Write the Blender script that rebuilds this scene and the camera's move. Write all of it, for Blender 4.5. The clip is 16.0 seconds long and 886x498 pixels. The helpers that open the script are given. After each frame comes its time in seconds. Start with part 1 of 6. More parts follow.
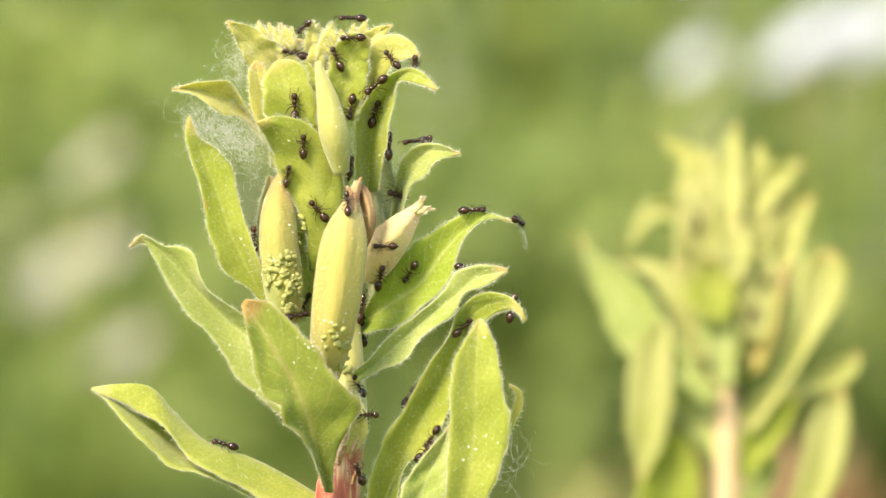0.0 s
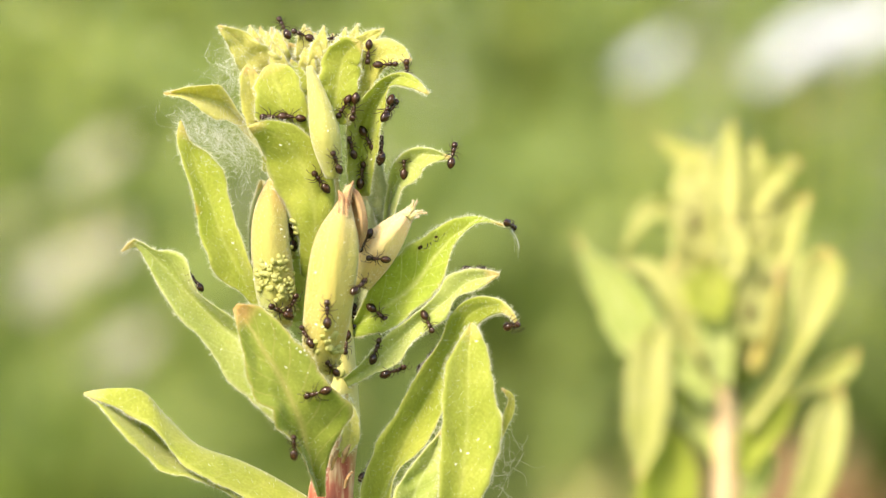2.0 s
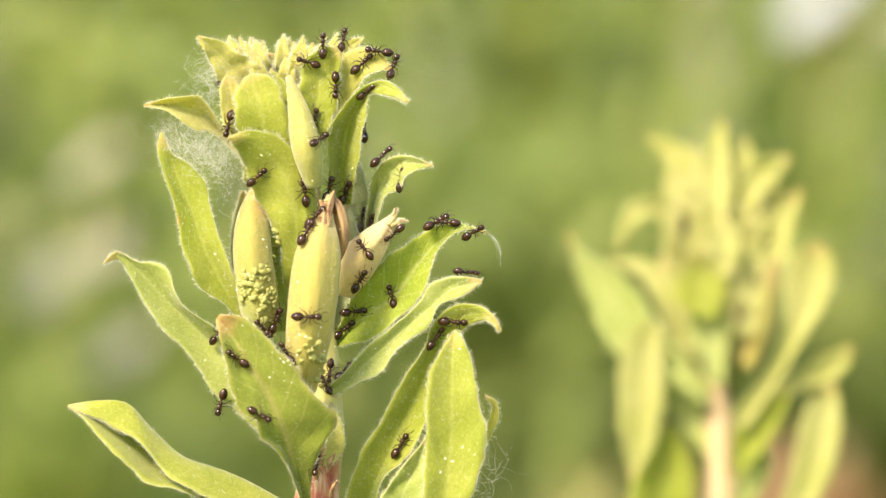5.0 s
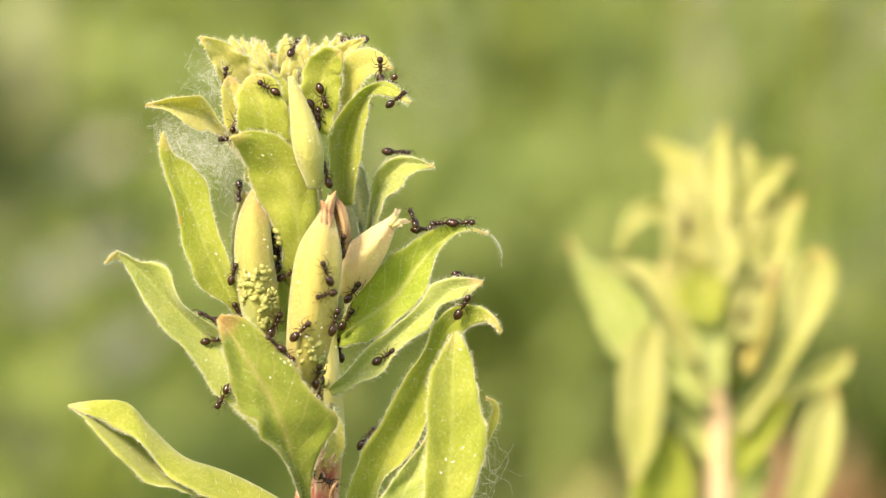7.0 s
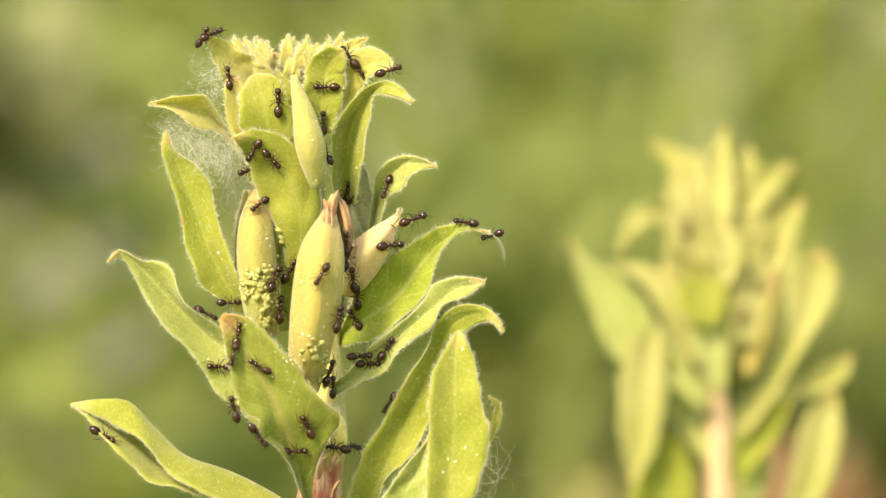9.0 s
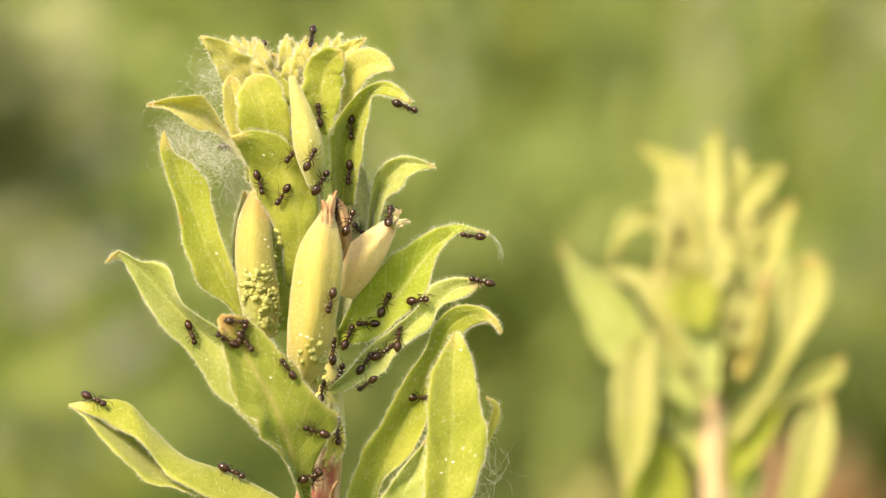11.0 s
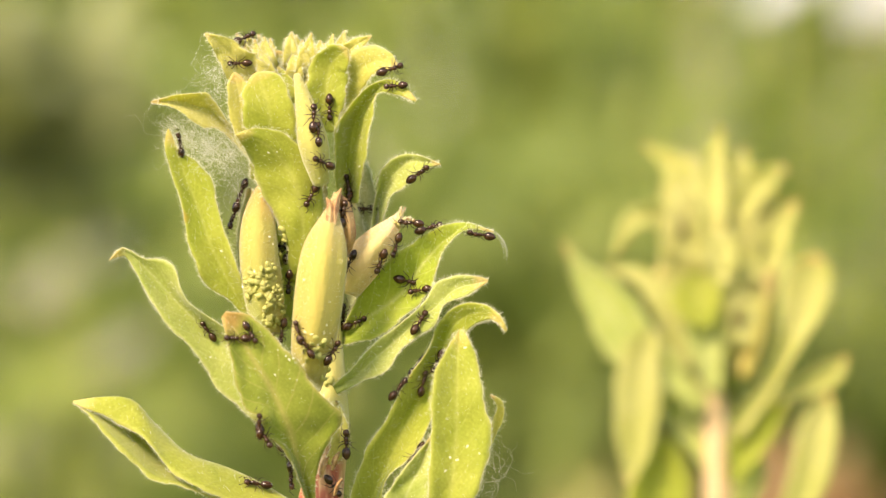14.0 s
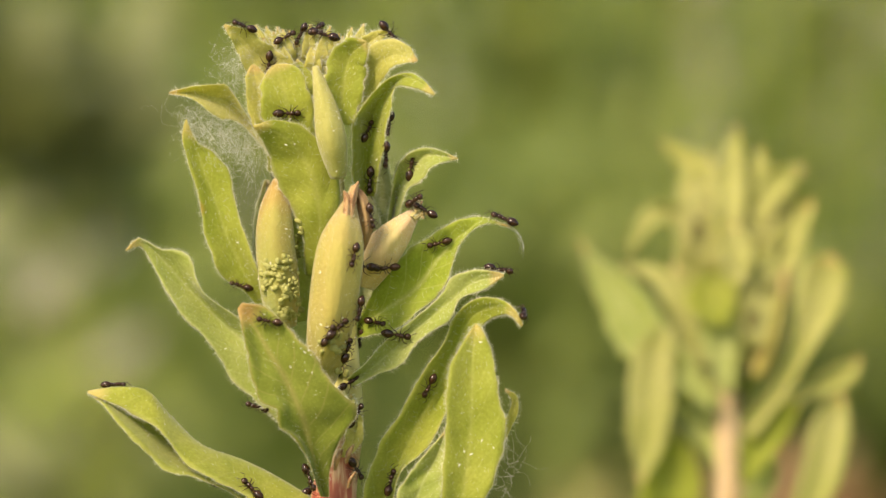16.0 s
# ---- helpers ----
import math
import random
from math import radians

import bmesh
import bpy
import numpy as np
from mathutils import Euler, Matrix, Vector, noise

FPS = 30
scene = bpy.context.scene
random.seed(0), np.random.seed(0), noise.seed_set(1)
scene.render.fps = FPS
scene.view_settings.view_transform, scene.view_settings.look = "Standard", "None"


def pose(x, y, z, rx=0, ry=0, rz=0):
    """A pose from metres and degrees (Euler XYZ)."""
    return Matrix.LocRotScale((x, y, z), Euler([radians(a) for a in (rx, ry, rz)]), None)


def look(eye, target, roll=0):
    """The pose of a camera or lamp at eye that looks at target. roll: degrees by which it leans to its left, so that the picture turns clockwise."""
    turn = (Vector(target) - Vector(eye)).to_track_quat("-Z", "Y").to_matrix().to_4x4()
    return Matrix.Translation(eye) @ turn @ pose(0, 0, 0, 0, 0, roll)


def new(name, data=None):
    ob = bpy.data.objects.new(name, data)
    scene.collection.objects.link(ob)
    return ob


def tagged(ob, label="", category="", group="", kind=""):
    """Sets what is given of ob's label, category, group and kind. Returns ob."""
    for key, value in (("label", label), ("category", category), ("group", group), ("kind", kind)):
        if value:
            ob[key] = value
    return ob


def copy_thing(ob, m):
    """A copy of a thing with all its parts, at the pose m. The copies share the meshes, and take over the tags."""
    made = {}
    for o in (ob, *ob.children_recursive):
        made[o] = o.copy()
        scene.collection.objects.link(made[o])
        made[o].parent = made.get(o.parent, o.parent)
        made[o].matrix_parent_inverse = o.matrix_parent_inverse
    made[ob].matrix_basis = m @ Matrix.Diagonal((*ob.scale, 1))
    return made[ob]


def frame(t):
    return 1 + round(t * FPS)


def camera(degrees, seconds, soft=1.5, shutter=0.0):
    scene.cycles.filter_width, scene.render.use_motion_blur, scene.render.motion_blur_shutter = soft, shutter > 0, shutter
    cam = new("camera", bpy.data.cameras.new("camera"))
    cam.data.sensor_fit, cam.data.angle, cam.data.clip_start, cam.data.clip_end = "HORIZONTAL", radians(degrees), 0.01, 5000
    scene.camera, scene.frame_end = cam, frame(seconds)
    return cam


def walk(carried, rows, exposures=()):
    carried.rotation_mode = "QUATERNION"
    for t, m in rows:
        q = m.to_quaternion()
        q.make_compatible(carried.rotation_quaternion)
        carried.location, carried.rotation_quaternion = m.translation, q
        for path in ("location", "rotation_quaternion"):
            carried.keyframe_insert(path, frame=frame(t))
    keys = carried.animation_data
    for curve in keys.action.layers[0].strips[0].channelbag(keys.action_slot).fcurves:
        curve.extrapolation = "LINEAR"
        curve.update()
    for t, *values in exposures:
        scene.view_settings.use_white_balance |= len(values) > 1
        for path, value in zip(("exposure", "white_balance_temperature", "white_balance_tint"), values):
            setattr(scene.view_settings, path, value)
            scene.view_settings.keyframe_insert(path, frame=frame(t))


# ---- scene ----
from mathutils import Quaternion
from mathutils.bvhtree import BVHTree

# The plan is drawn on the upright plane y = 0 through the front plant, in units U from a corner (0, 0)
# up left of it: u to the right, v down, d millimetres behind the plane.
D = 0.439            # camera to plane
EYE_Z = 0.45         # height of the camera over the ground
U = 2 * D * math.tan(radians(6.5)) / 1568


def spot(u, v, d=0.0):
    s = U * (D + d / 1000) / D
    return Vector(((u - 784) * s, d / 1000, EYE_Z + (441 - v) * s))


# ---- camera: on a tripod, close to the front plant, wide open so that the rest is soft ----
cam = camera(13.0, 16.0, soft=1.3, shutter=0.5)
cam.data.dof.use_dof = True
cam.data.dof.focus_distance = D - 0.002
cam.data.dof.aperture_fstop = 16.0
HERE = look((0, -D, EYE_Z), (0, 0, EYE_Z))
walk(cam, [(0.0, HERE), (16.0, HERE)],
     exposures=[(0.0, 1.82, 7800, 14), (1.0, 1.86, 7900, 14), (2.0, 1.92, 8000, 15), (3.0, 1.82, 8100, 15), (4.0, 1.87, 8200, 16), (7.0, 1.86, 8550, 19), (9.0, 1.78, 9100, 19), (14.0, 1.77, 9300, 20), (15.0, 1.60, 9200, 19), (15.5, 1.42, 9100, 19), (16.0, 1.20, 9000, 19)])

# ---- sky and sun ----
SUN_FROM = Vector((-0.45, -0.60, 0.66)).normalized()
world = bpy.data.worlds.new("sky")
scene.world = world
world.use_nodes = True
wn = world.node_tree
sky = wn.nodes.new("ShaderNodeTexSky")
sky.sky_type = "NISHITA"
sky.sun_disc = False
sky.sun_elevation = math.asin(SUN_FROM.z)
sky.sun_rotation = math.atan2(SUN_FROM.x, SUN_FROM.y)
wn.links.new(sky.outputs[0], wn.nodes["Background"].inputs[0])
wn.nodes["Background"].inputs[1].default_value = 0.15
sun = new("sun", bpy.data.lights.new("sun", "SUN"))
sun.data.energy = 2.45
sun.data.angle = radians(18)
sun.data.color = (1.0, 0.95, 0.86)
sun.matrix_world = look(SUN_FROM * 10, (0, 0, 0))


# ---- materials ----
def nodes_of(name):
    m = bpy.data.materials.new(name)
    m.use_nodes = True
    m.node_tree.nodes.clear()
    return m, m.node_tree


def N(t, kind, **inputs):
    n = t.nodes.new("ShaderNode" + kind)
    for k, v in inputs.items():
        n.inputs[k.replace("_", " ")].default_value = v
    return n


def ramp(t, fac, *stops):
    n = t.nodes.new("ShaderNodeValToRGB")
    while len(n.color_ramp.elements) < len(stops):
        n.color_ramp.elements.new(0.5)
    for e, (p, c) in zip(n.color_ramp.elements, stops):
        e.position, e.color = p, (*c, 1)
    t.links.new(fac, n.inputs[0])
    return n.outputs[0]


def mix(t, fac, a, b, mode="MIX"):
    n = t.nodes.new("ShaderNodeMix")
    n.data_type, n.blend_type = "RGBA", mode
    for slot, v in ((0, fac), (6, a), (7, b)):
        if isinstance(v, (int, float)):
            n.inputs[slot].default_value = v
        elif isinstance(v, tuple):
            n.inputs[slot].default_value = (*v, 1)
        else:
            t.links.new(v, n.inputs[slot])
    return n.outputs[2]


def calc(t, op, a, b=None):
    n = t.nodes.new("ShaderNodeMath")
    n.operation = op
    for slot, v in ((0, a), (1, b)):
        if isinstance(v, (int, float)):
            n.inputs[slot].default_value = v
        elif v is not None:
            t.links.new(v, n.inputs[slot])
    return n.outputs[0]


def noise_at(t, scale, detail=3.0, rough=0.55, stretch=None):
    c = t.nodes.new("ShaderNodeTexCoord").outputs["Object"]
    if stretch:
        m = t.nodes.new("ShaderNodeMapping")
        m.inputs["Scale"].default_value = stretch
        t.links.new(c, m.inputs[0])
        c = m.outputs[0]
    n = N(t, "TexNoise", Scale=scale, Detail=detail, Roughness=rough)
    t.links.new(c, n.inputs["Vector"])
    return n.outputs[0]


def living(t, color, rough, through_light, bump=None, strength=0.3, dist=0.0001, tint=(0.98, 1.0, 0.66), spec=0.35, sheen=0.0):
    """Plant tissue: a satin surface that lets some light through."""
    p = N(t, "BsdfPrincipled", Roughness=rough)
    p.inputs["Specular IOR Level"].default_value = spec
    p.inputs["Sheen Weight"].default_value = sheen
    p.inputs["Sheen Roughness"].default_value = 0.45
    tr = N(t, "BsdfTranslucent")
    t.links.new(color, p.inputs["Base Color"])
    t.links.new(mix(t, 1.0, color, tint, "MULTIPLY"), tr.inputs["Color"])
    if bump is not None:
        b = N(t, "Bump", Strength=strength, Distance=dist)
        t.links.new(bump, b.inputs["Height"])
        t.links.new(b.outputs[0], p.inputs["Normal"])
        t.links.new(b.outputs[0], tr.inputs["Normal"])
    s = N(t, "MixShader", Fac=through_light)
    t.links.new(p.outputs[0], s.inputs[1])
    t.links.new(tr.outputs[0], s.inputs[2])
    o = N(t, "OutputMaterial")
    t.links.new(s.outputs[0], o.inputs[0])


def leaf_material(name, low, high, vein, tip, through_light=0.35, tip_from=0.95, veins=0.24, down=0.45):
    """low, high: the blade's two greens; vein: midrib and side veins; tip: the withered point."""
    m, t = nodes_of(name)
    uv = t.nodes.new("ShaderNodeUVMap")
    sep = t.nodes.new("ShaderNodeSeparateXYZ")
    t.links.new(uv.outputs[0], sep.inputs[0])
    along, across = sep.outputs[0], calc(t, "ABSOLUTE", calc(t, "SUBTRACT", sep.outputs[1], 0.5))
    col = ramp(t, noise_at(t, 170, 4), (0.32, low), (0.7, high))
    spots = ramp(t, noise_at(t, 900, 2), (0.36, (0.8, 0.82, 0.7)), (0.55, (1, 1, 1)))
    col = mix(t, 0.35, col, spots, "MULTIPLY")
    rnd = t.nodes.new("ShaderNodeObjectInfo").outputs["Random"]
    col = mix(t, calc(t, "MULTIPLY", rnd, 0.35), col, mix(t, 1.0, col, (1.07, 1.03, 0.75), "MULTIPLY"))
    # side veins climb from the midrib to the margin
    phase = calc(t, "SUBTRACT", calc(t, "MULTIPLY", along, 9.0), calc(t, "MULTIPLY", across, 3.4))
    phase = calc(t, "ADD", phase, calc(t, "MULTIPLY", noise_at(t, 260, 1), 0.5))
    tri = calc(t, "ABSOLUTE", calc(t, "SUBTRACT", calc(t, "FRACT", phase), 0.5))
    side = ramp(t, tri, (0.0, (1, 1, 1)), (0.07, (0, 0, 0)))
    rib = ramp(t, across, (0.0, (1, 1, 1)), (0.03, (0.6, 0.6, 0.6)), (0.08, (0, 0, 0)))
    lines = mix(t, 1.0, mix(t, 0.6, (0.0, 0.0, 0.0), side), rib, "LIGHTEN")
    lines_v = calc(t, "MULTIPLY", lines, veins)
    col = mix(t, lines_v, col, vein)
    edge = ramp(t, across, (0.455, (0, 0, 0)), (0.5, (1, 1, 1)))
    col = mix(t, calc(t, "MULTIPLY", edge, 0.5), col, vein)
    end = calc(t, "ADD", along, calc(t, "MULTIPLY", noise_at(t, 500, 2), 0.08))
    col = mix(t, ramp(t, end, (tip_from, (0, 0, 0)), (min(tip_from + 0.12, 1.0), (1, 1, 1))), col, tip)
    # a few pinkish blemishes
    blem = ramp(t, noise_at(t, 210, 2, 0.4), (0.72, (0, 0, 0)), (0.78, (1, 1, 1)))
    col = mix(t, calc(t, "MULTIPLY", blem, 0.5), col, (0.50, 0.26, 0.06))
    # fine grain; its brightest specks put tiny highlights into the colour
    glint_grain = ramp(t, noise_at(t, 3200, 2, 0.5), (0.35, (0.78, 0.80, 0.70)), (0.6, (1, 1, 1)), (0.74, (1.25, 1.25, 1.6)))
    col = mix(t, 0.5, col, glint_grain, "MULTIPLY")
    height = calc(t, "SUBTRACT", noise_at(t, 2400, 4), calc(t, "MULTIPLY", lines, 0.35))
    living(t, col, 0.6, through_light + 0.08, height, 0.4, 0.0002, spec=0.22, sheen=down)
    return m


def bud_material(name, base, middle, end, blush, blush_amount):
    m, t = nodes_of(name)
    uv = t.nodes.new("ShaderNodeUVMap")
    sep = t.nodes.new("ShaderNodeSeparateXYZ")
    t.links.new(uv.outputs[0], sep.inputs[0])
    wob = calc(t, "ADD", sep.outputs[0], calc(t, "MULTIPLY", calc(t, "SUBTRACT", noise_at(t, 300, 3), 0.5), 0.25))
    col = ramp(t, wob, (0.05, base), (0.45, middle), (0.66, middle), (0.95, end))
    bl = ramp(t, noise_at(t, 150, 3, 0.5, (1, 1, 0.35)), (0.42, (0, 0, 0)), (0.62, (1, 1, 1)))
    col = mix(t, calc(t, "MULTIPLY", bl, blush_amount), col, blush)
    streak = ramp(t, noise_at(t, 900, 3, 0.6, (1, 1, 0.12)), (0.35, (0.72, 0.74, 0.58)), (0.62, (1, 1, 1)))
    col = mix(t, 0.4, col, streak, "MULTIPLY")
    living(t, col, 0.62, 0.36, calc(t, "ADD", noise_at(t, 1700, 4), calc(t, "MULTIPLY", noise_at(t, 420, 3, 0.6, (1, 1, 0.25)), 1.4)), 0.6, 0.0003, spec=0.15, sheen=0.5)
    return m


def plain_material(name, a, b, scale, rough=0.6, bump=0.3, dist=0.0001, through_light=0.0, stretch=None, spec=0.4):
    m, t = nodes_of(name)
    f = noise_at(t, scale, 4, 0.6, stretch)
    living(t, ramp(t, f, (0.35, a), (0.65, b)), rough, through_light, noise_at(t, scale * 4, 3), bump, dist, spec=spec)
    return m


LEAF = leaf_material("leaf green", (0.332, 0.404, 0.057), (0.469, 0.511, 0.112), (0.64, 0.65, 0.26), (0.62, 0.55, 0.19), 0.46)
# deeper green with strong veins; the leaf's shade side is put into the colour too
LEAF_SHADE_SIDE = leaf_material("leaf deep green, shade side", (0.249, 0.321, 0.046), (0.365, 0.432, 0.090), (0.60, 0.50, 0.22), (0.62, 0.44, 0.18), 0.5, 0.93, 0.5)
LEAF_VEINED = leaf_material("leaf underside", (0.287, 0.392, 0.048), (0.425, 0.511, 0.090), (0.60, 0.62, 0.26), (0.55, 0.45, 0.16), 0.45, 0.95, 0.6)
LEAF_YELLOW = leaf_material("leaf yellow", (0.552, 0.545, 0.148), (0.692, 0.663, 0.256), (0.74, 0.71, 0.34), (0.70, 0.56, 0.24), 0.5, 0.95, 0.18)
LEAF_SILKY = leaf_material("leaf silky", (0.367, 0.451, 0.112), (0.504, 0.558, 0.217), (0.74, 0.75, 0.48), (0.62, 0.52, 0.22), 0.42)
LEAF_PALE = leaf_material("leaf pale yellow", (0.447, 0.471, 0.148), (0.552, 0.556, 0.236), (0.64, 0.63, 0.30), (0.66, 0.54, 0.22), 0.45, 0.95, 0.15)
LEAF_DOWNY = leaf_material("leaf downy", (0.40, 0.45, 0.24), (0.52, 0.56, 0.36), (0.74, 0.75, 0.58), (0.62, 0.55, 0.30), 0.4, 0.95, 0.1, 0.6)
LEAF_FRESH = leaf_material("leaf fresh green", (0.272, 0.348, 0.042), (0.394, 0.444, 0.074), (0.40, 0.45, 0.12), (0.45, 0.42, 0.12), 0.45)
BUD = bud_material("bud green", (0.38, 0.385, 0.09), (0.445, 0.41, 0.115), (0.54, 0.41, 0.18), (0.55, 0.39, 0.13), 0.5)
BUD_SLENDER = bud_material("bud slender", (0.37, 0.41, 0.10), (0.45, 0.455, 0.145), (0.52, 0.50, 0.19), (0.48, 0.44, 0.15), 0.25)
BUD_ORANGE = bud_material("bud orange", (0.36, 0.40, 0.11), (0.42, 0.42, 0.12), (0.48, 0.30, 0.11), (0.52, 0.32, 0.10), 0.6)
BUD_PINK = bud_material("bud pink", (0.54, 0.50, 0.18), (0.66, 0.57, 0.27), (0.72, 0.50, 0.34), (0.72, 0.47, 0.30), 0.5)
WITHER = plain_material("withered petal", (0.24, 0.12, 0.055), (0.58, 0.39, 0.18), 900, 0.7, 0.5, 0.0002, 0.25, (1, 1, 0.2))
def stem_material(name):
    """Red-brown streaks with cream between them low down, green above."""
    m, t = nodes_of(name)
    uv = t.nodes.new("ShaderNodeUVMap")
    sep = t.nodes.new("ShaderNodeSeparateXYZ")
    t.links.new(uv.outputs[0], sep.inputs[0])
    red = ramp(t, noise_at(t, 420, 4, 0.65, (1, 1, 0.16)), (0.36, (0.22, 0.035, 0.025)), (0.5, (0.40, 0.12, 0.07)), (0.62, (0.66, 0.50, 0.30)))
    green = ramp(t, noise_at(t, 300, 3, 0.5, (1, 1, 0.3)), (0.35, (0.36, 0.36, 0.09)), (0.65, (0.50, 0.46, 0.17)))
    wob = calc(t, "ADD", sep.outputs[0], calc(t, "MULTIPLY", calc(t, "SUBTRACT", noise_at(t, 260, 3), 0.5), 0.22))
    col = mix(t, ramp(t, wob, (0.15, (0, 0, 0)), (0.27, (1, 1, 1))), red, green)
    living(t, col, 0.55, 0.12, noise_at(t, 700, 4, 0.6, (1, 1, 0.3)), 0.7, 0.0003)
    return m


STEM = stem_material("stem")
STEM_PALE = bud_material("stem pale", (0.70, 0.55, 0.36), (0.70, 0.54, 0.32), (0.54, 0.52, 0.17), (0.68, 0.42, 0.26), 0.4)
HAIR = plain_material("plant hair", (0.75, 0.77, 0.62), (0.85, 0.86, 0.74), 300, 0.5, 0.0, 0.0001, 0.4)
SILK = plain_material("silk", (0.70, 0.72, 0.70), (0.82, 0.83, 0.80), 300, 0.5, 0.0, 0.0001, 0.3)
APHID = plain_material("aphid", (0.38, 0.40, 0.12), (0.50, 0.50, 0.19), 700, 0.5, 0.2, 0.0001, 0.4)
ANT_DARK = plain_material("ant shell", (0.011, 0.0048, 0.0022), (0.042, 0.018, 0.007), 1500, 0.14, 0.15, 0.00003, 0.0, None, 0.34)
ANT_LEG = plain_material("ant leg", (0.012, 0.005, 0.0025), (0.035, 0.015, 0.007), 1500, 0.45, 0.1, 0.00003, 0.0, None, 0.25)


# ---- mesh tools ----
def mesh_from(name, verts, faces, uvs=None, smooth=True):
    me = bpy.data.meshes.new(name)
    me.from_pydata([tuple(v) for v in verts], [], faces)
    if uvs is not None:
        layer = me.uv_layers.new(name="uv")
        idx = np.empty(len(me.loops), dtype=np.int32)
        me.loops.foreach_get("vertex_index", idx)
        layer.data.foreach_set("uv", np.asarray(uvs, dtype=np.float32)[idx].ravel())
    if smooth:
        me.polygons.foreach_set("use_smooth", np.ones(len(me.polygons), dtype=bool))
    me.update()
    return me


def part(name, me, material, parent, label=""):
    if isinstance(me, bmesh.types.BMesh):
        bm, me = me, bpy.data.meshes.new(name)
        bm.to_mesh(me)
        bm.free()
        me.polygons.foreach_set("use_smooth", np.ones(len(me.polygons), dtype=bool))
    if material is not None and not me.materials:
        me.materials.append(material)
    ob = new(name, me)
    ob.parent = parent
    return tagged(ob, label)


def curve_through(pts, n):
    """n points evenly along a smooth line through pts (k values each)."""
    p = np.array(pts, dtype=float)
    p = np.vstack([2 * p[0] - p[1], p, 2 * p[-1] - p[-2]])
    out = []
    for i in range(1, len(p) - 2):
        for s in np.linspace(0, 1, 16, endpoint=False):
            a, b, c, e = p[i - 1], p[i], p[i + 1], p[i + 2]
            out.append(0.5 * (2 * b + (c - a) * s + (2 * a - 5 * b + 4 * c - e) * s * s + (3 * b - a - 3 * c + e) * s ** 3))
    out = np.array(out + [p[-2]])
    run = np.concatenate([[0], np.cumsum(np.linalg.norm(np.diff(out[:, :3], axis=0), axis=1))])
    at = np.linspace(0, run[-1], n)
    return np.array([np.interp(at, run, out[:, k]) for k in range(out.shape[1])]).T


def unit(a):
    return a / np.maximum(np.linalg.norm(a, axis=-1, keepdims=True), 1e-12)


def leaf_surface(origin, pts, width, roll=(0, 0), fold=18, wave=0.06, peak=0.42, base=0.3, blunt=0.8, skew=0.0,
                 ripples=3.0, n=34, m=10, seed=0, sides=None):
    """Rows of points of a leaf's middle surface, their normals, and the outward way at the margins."""
    rng = np.random.default_rng(seed)
    c = curve_through([[*(spot(*p) - origin)] for p in pts], n)
    tan = unit(np.gradient(c, axis=0))
    face = np.array([0, -1.0, 0.0]) + 0 * tan
    face = face - tan * np.sum(face * tan, axis=1, keepdims=True)
    weak = np.linalg.norm(face, axis=1, keepdims=True)
    up = np.array([0, 0, 1.0]) - tan * tan[:, 2:3]
    face = unit(face + up * np.clip(0.35 - weak, 0, 1))
    side = np.cross(tan, face)
    a = np.radians(np.linspace(roll[0], roll[1], n))[:, None]
    side, face = side * np.cos(a) + face * np.sin(a), face * np.cos(a) - side * np.sin(a)
    s = np.linspace(0, 1, n)
    w = np.where(s < peak, base + (1 - base) * np.sin(np.pi / 2 * np.clip(s / peak, 0, 1)) ** 0.9,
                 np.cos(np.pi / 2 * np.clip((s - peak) / (1 - peak), 0, 1)) ** blunt)
    w = np.maximum(w, 0.03) * width * U / 2
    both = {-1: w * (1 - skew), 0: w, 1: w * (1 + skew)}
    if sides:
        # half widths at even stations from the base to the tip, on the two sides of the midrib
        for sign, row in zip((-1, 1), (sides[0], sides[-1])):
            h = np.interp(s, np.linspace(0, 1, len(row)), row)
            h = np.convolve(np.concatenate([[h[0]] * 3, h, [h[-1]] * 3]), np.ones(7) / 7, "valid") * (0.12 + 0.88 * np.clip((1 - s) / 0.11, 0, 1) ** 0.6)
            both[sign] = h * U / math.cos(math.radians(fold)) * 1.03
        both[0] = both[1]
    v = np.linspace(-1, 1, m + 1)
    f = math.radians(fold)
    ph = rng.uniform(0, 6.28, 2)
    bumps = [(rng.uniform(0.4, 1), rng.uniform(0, 6.28), rng.uniform(9, 34), rng.uniform(-8, 8)) for _ in range(7)]
    rows, out = [], []
    for j, x in enumerate(v):
        k = abs(x)
        half = both[int(np.sign(x))]
        puck = sum(a * np.sin(p + q * s + e * x) for a, p, q, e in bumps)
        lift_more = 0.014 * width * U * puck * (0.35 + 0.65 * k)
        uneven = 1 + 0.05 * k * np.sin(s * 23 + ph[int(x > 0)]) + 0.035 * k * np.sin(s * 47 + 2 * ph[int(x > 0)]) + 0.02 * k * np.sin(s * 91 + 3 * ph[int(x > 0)])
        lift = half * (k * math.sin(f) + 0.12 * k * k) + wave * width * U * k * k * np.sin(6.28 * ripples * s + ph[int(x > 0)])
        lift += 0.02 * width * U * np.sin(6.28 * (5 * s - 1.3 * k)) * k * (1 - k) * 4
        rows.append(c + side * (x * half * math.cos(f) * uneven)[:, None] + face * (lift + lift_more)[:, None])
        out.append(side * np.sign(x) * math.cos(f) + face * math.sin(f))
    g = np.array(rows).transpose(1, 0, 2)
    du, dv = np.gradient(g, axis=0), np.gradient(g, axis=1)
    nor = unit(np.cross(du, dv))
    return g, nor, np.array(out).transpose(1, 0, 2), tan


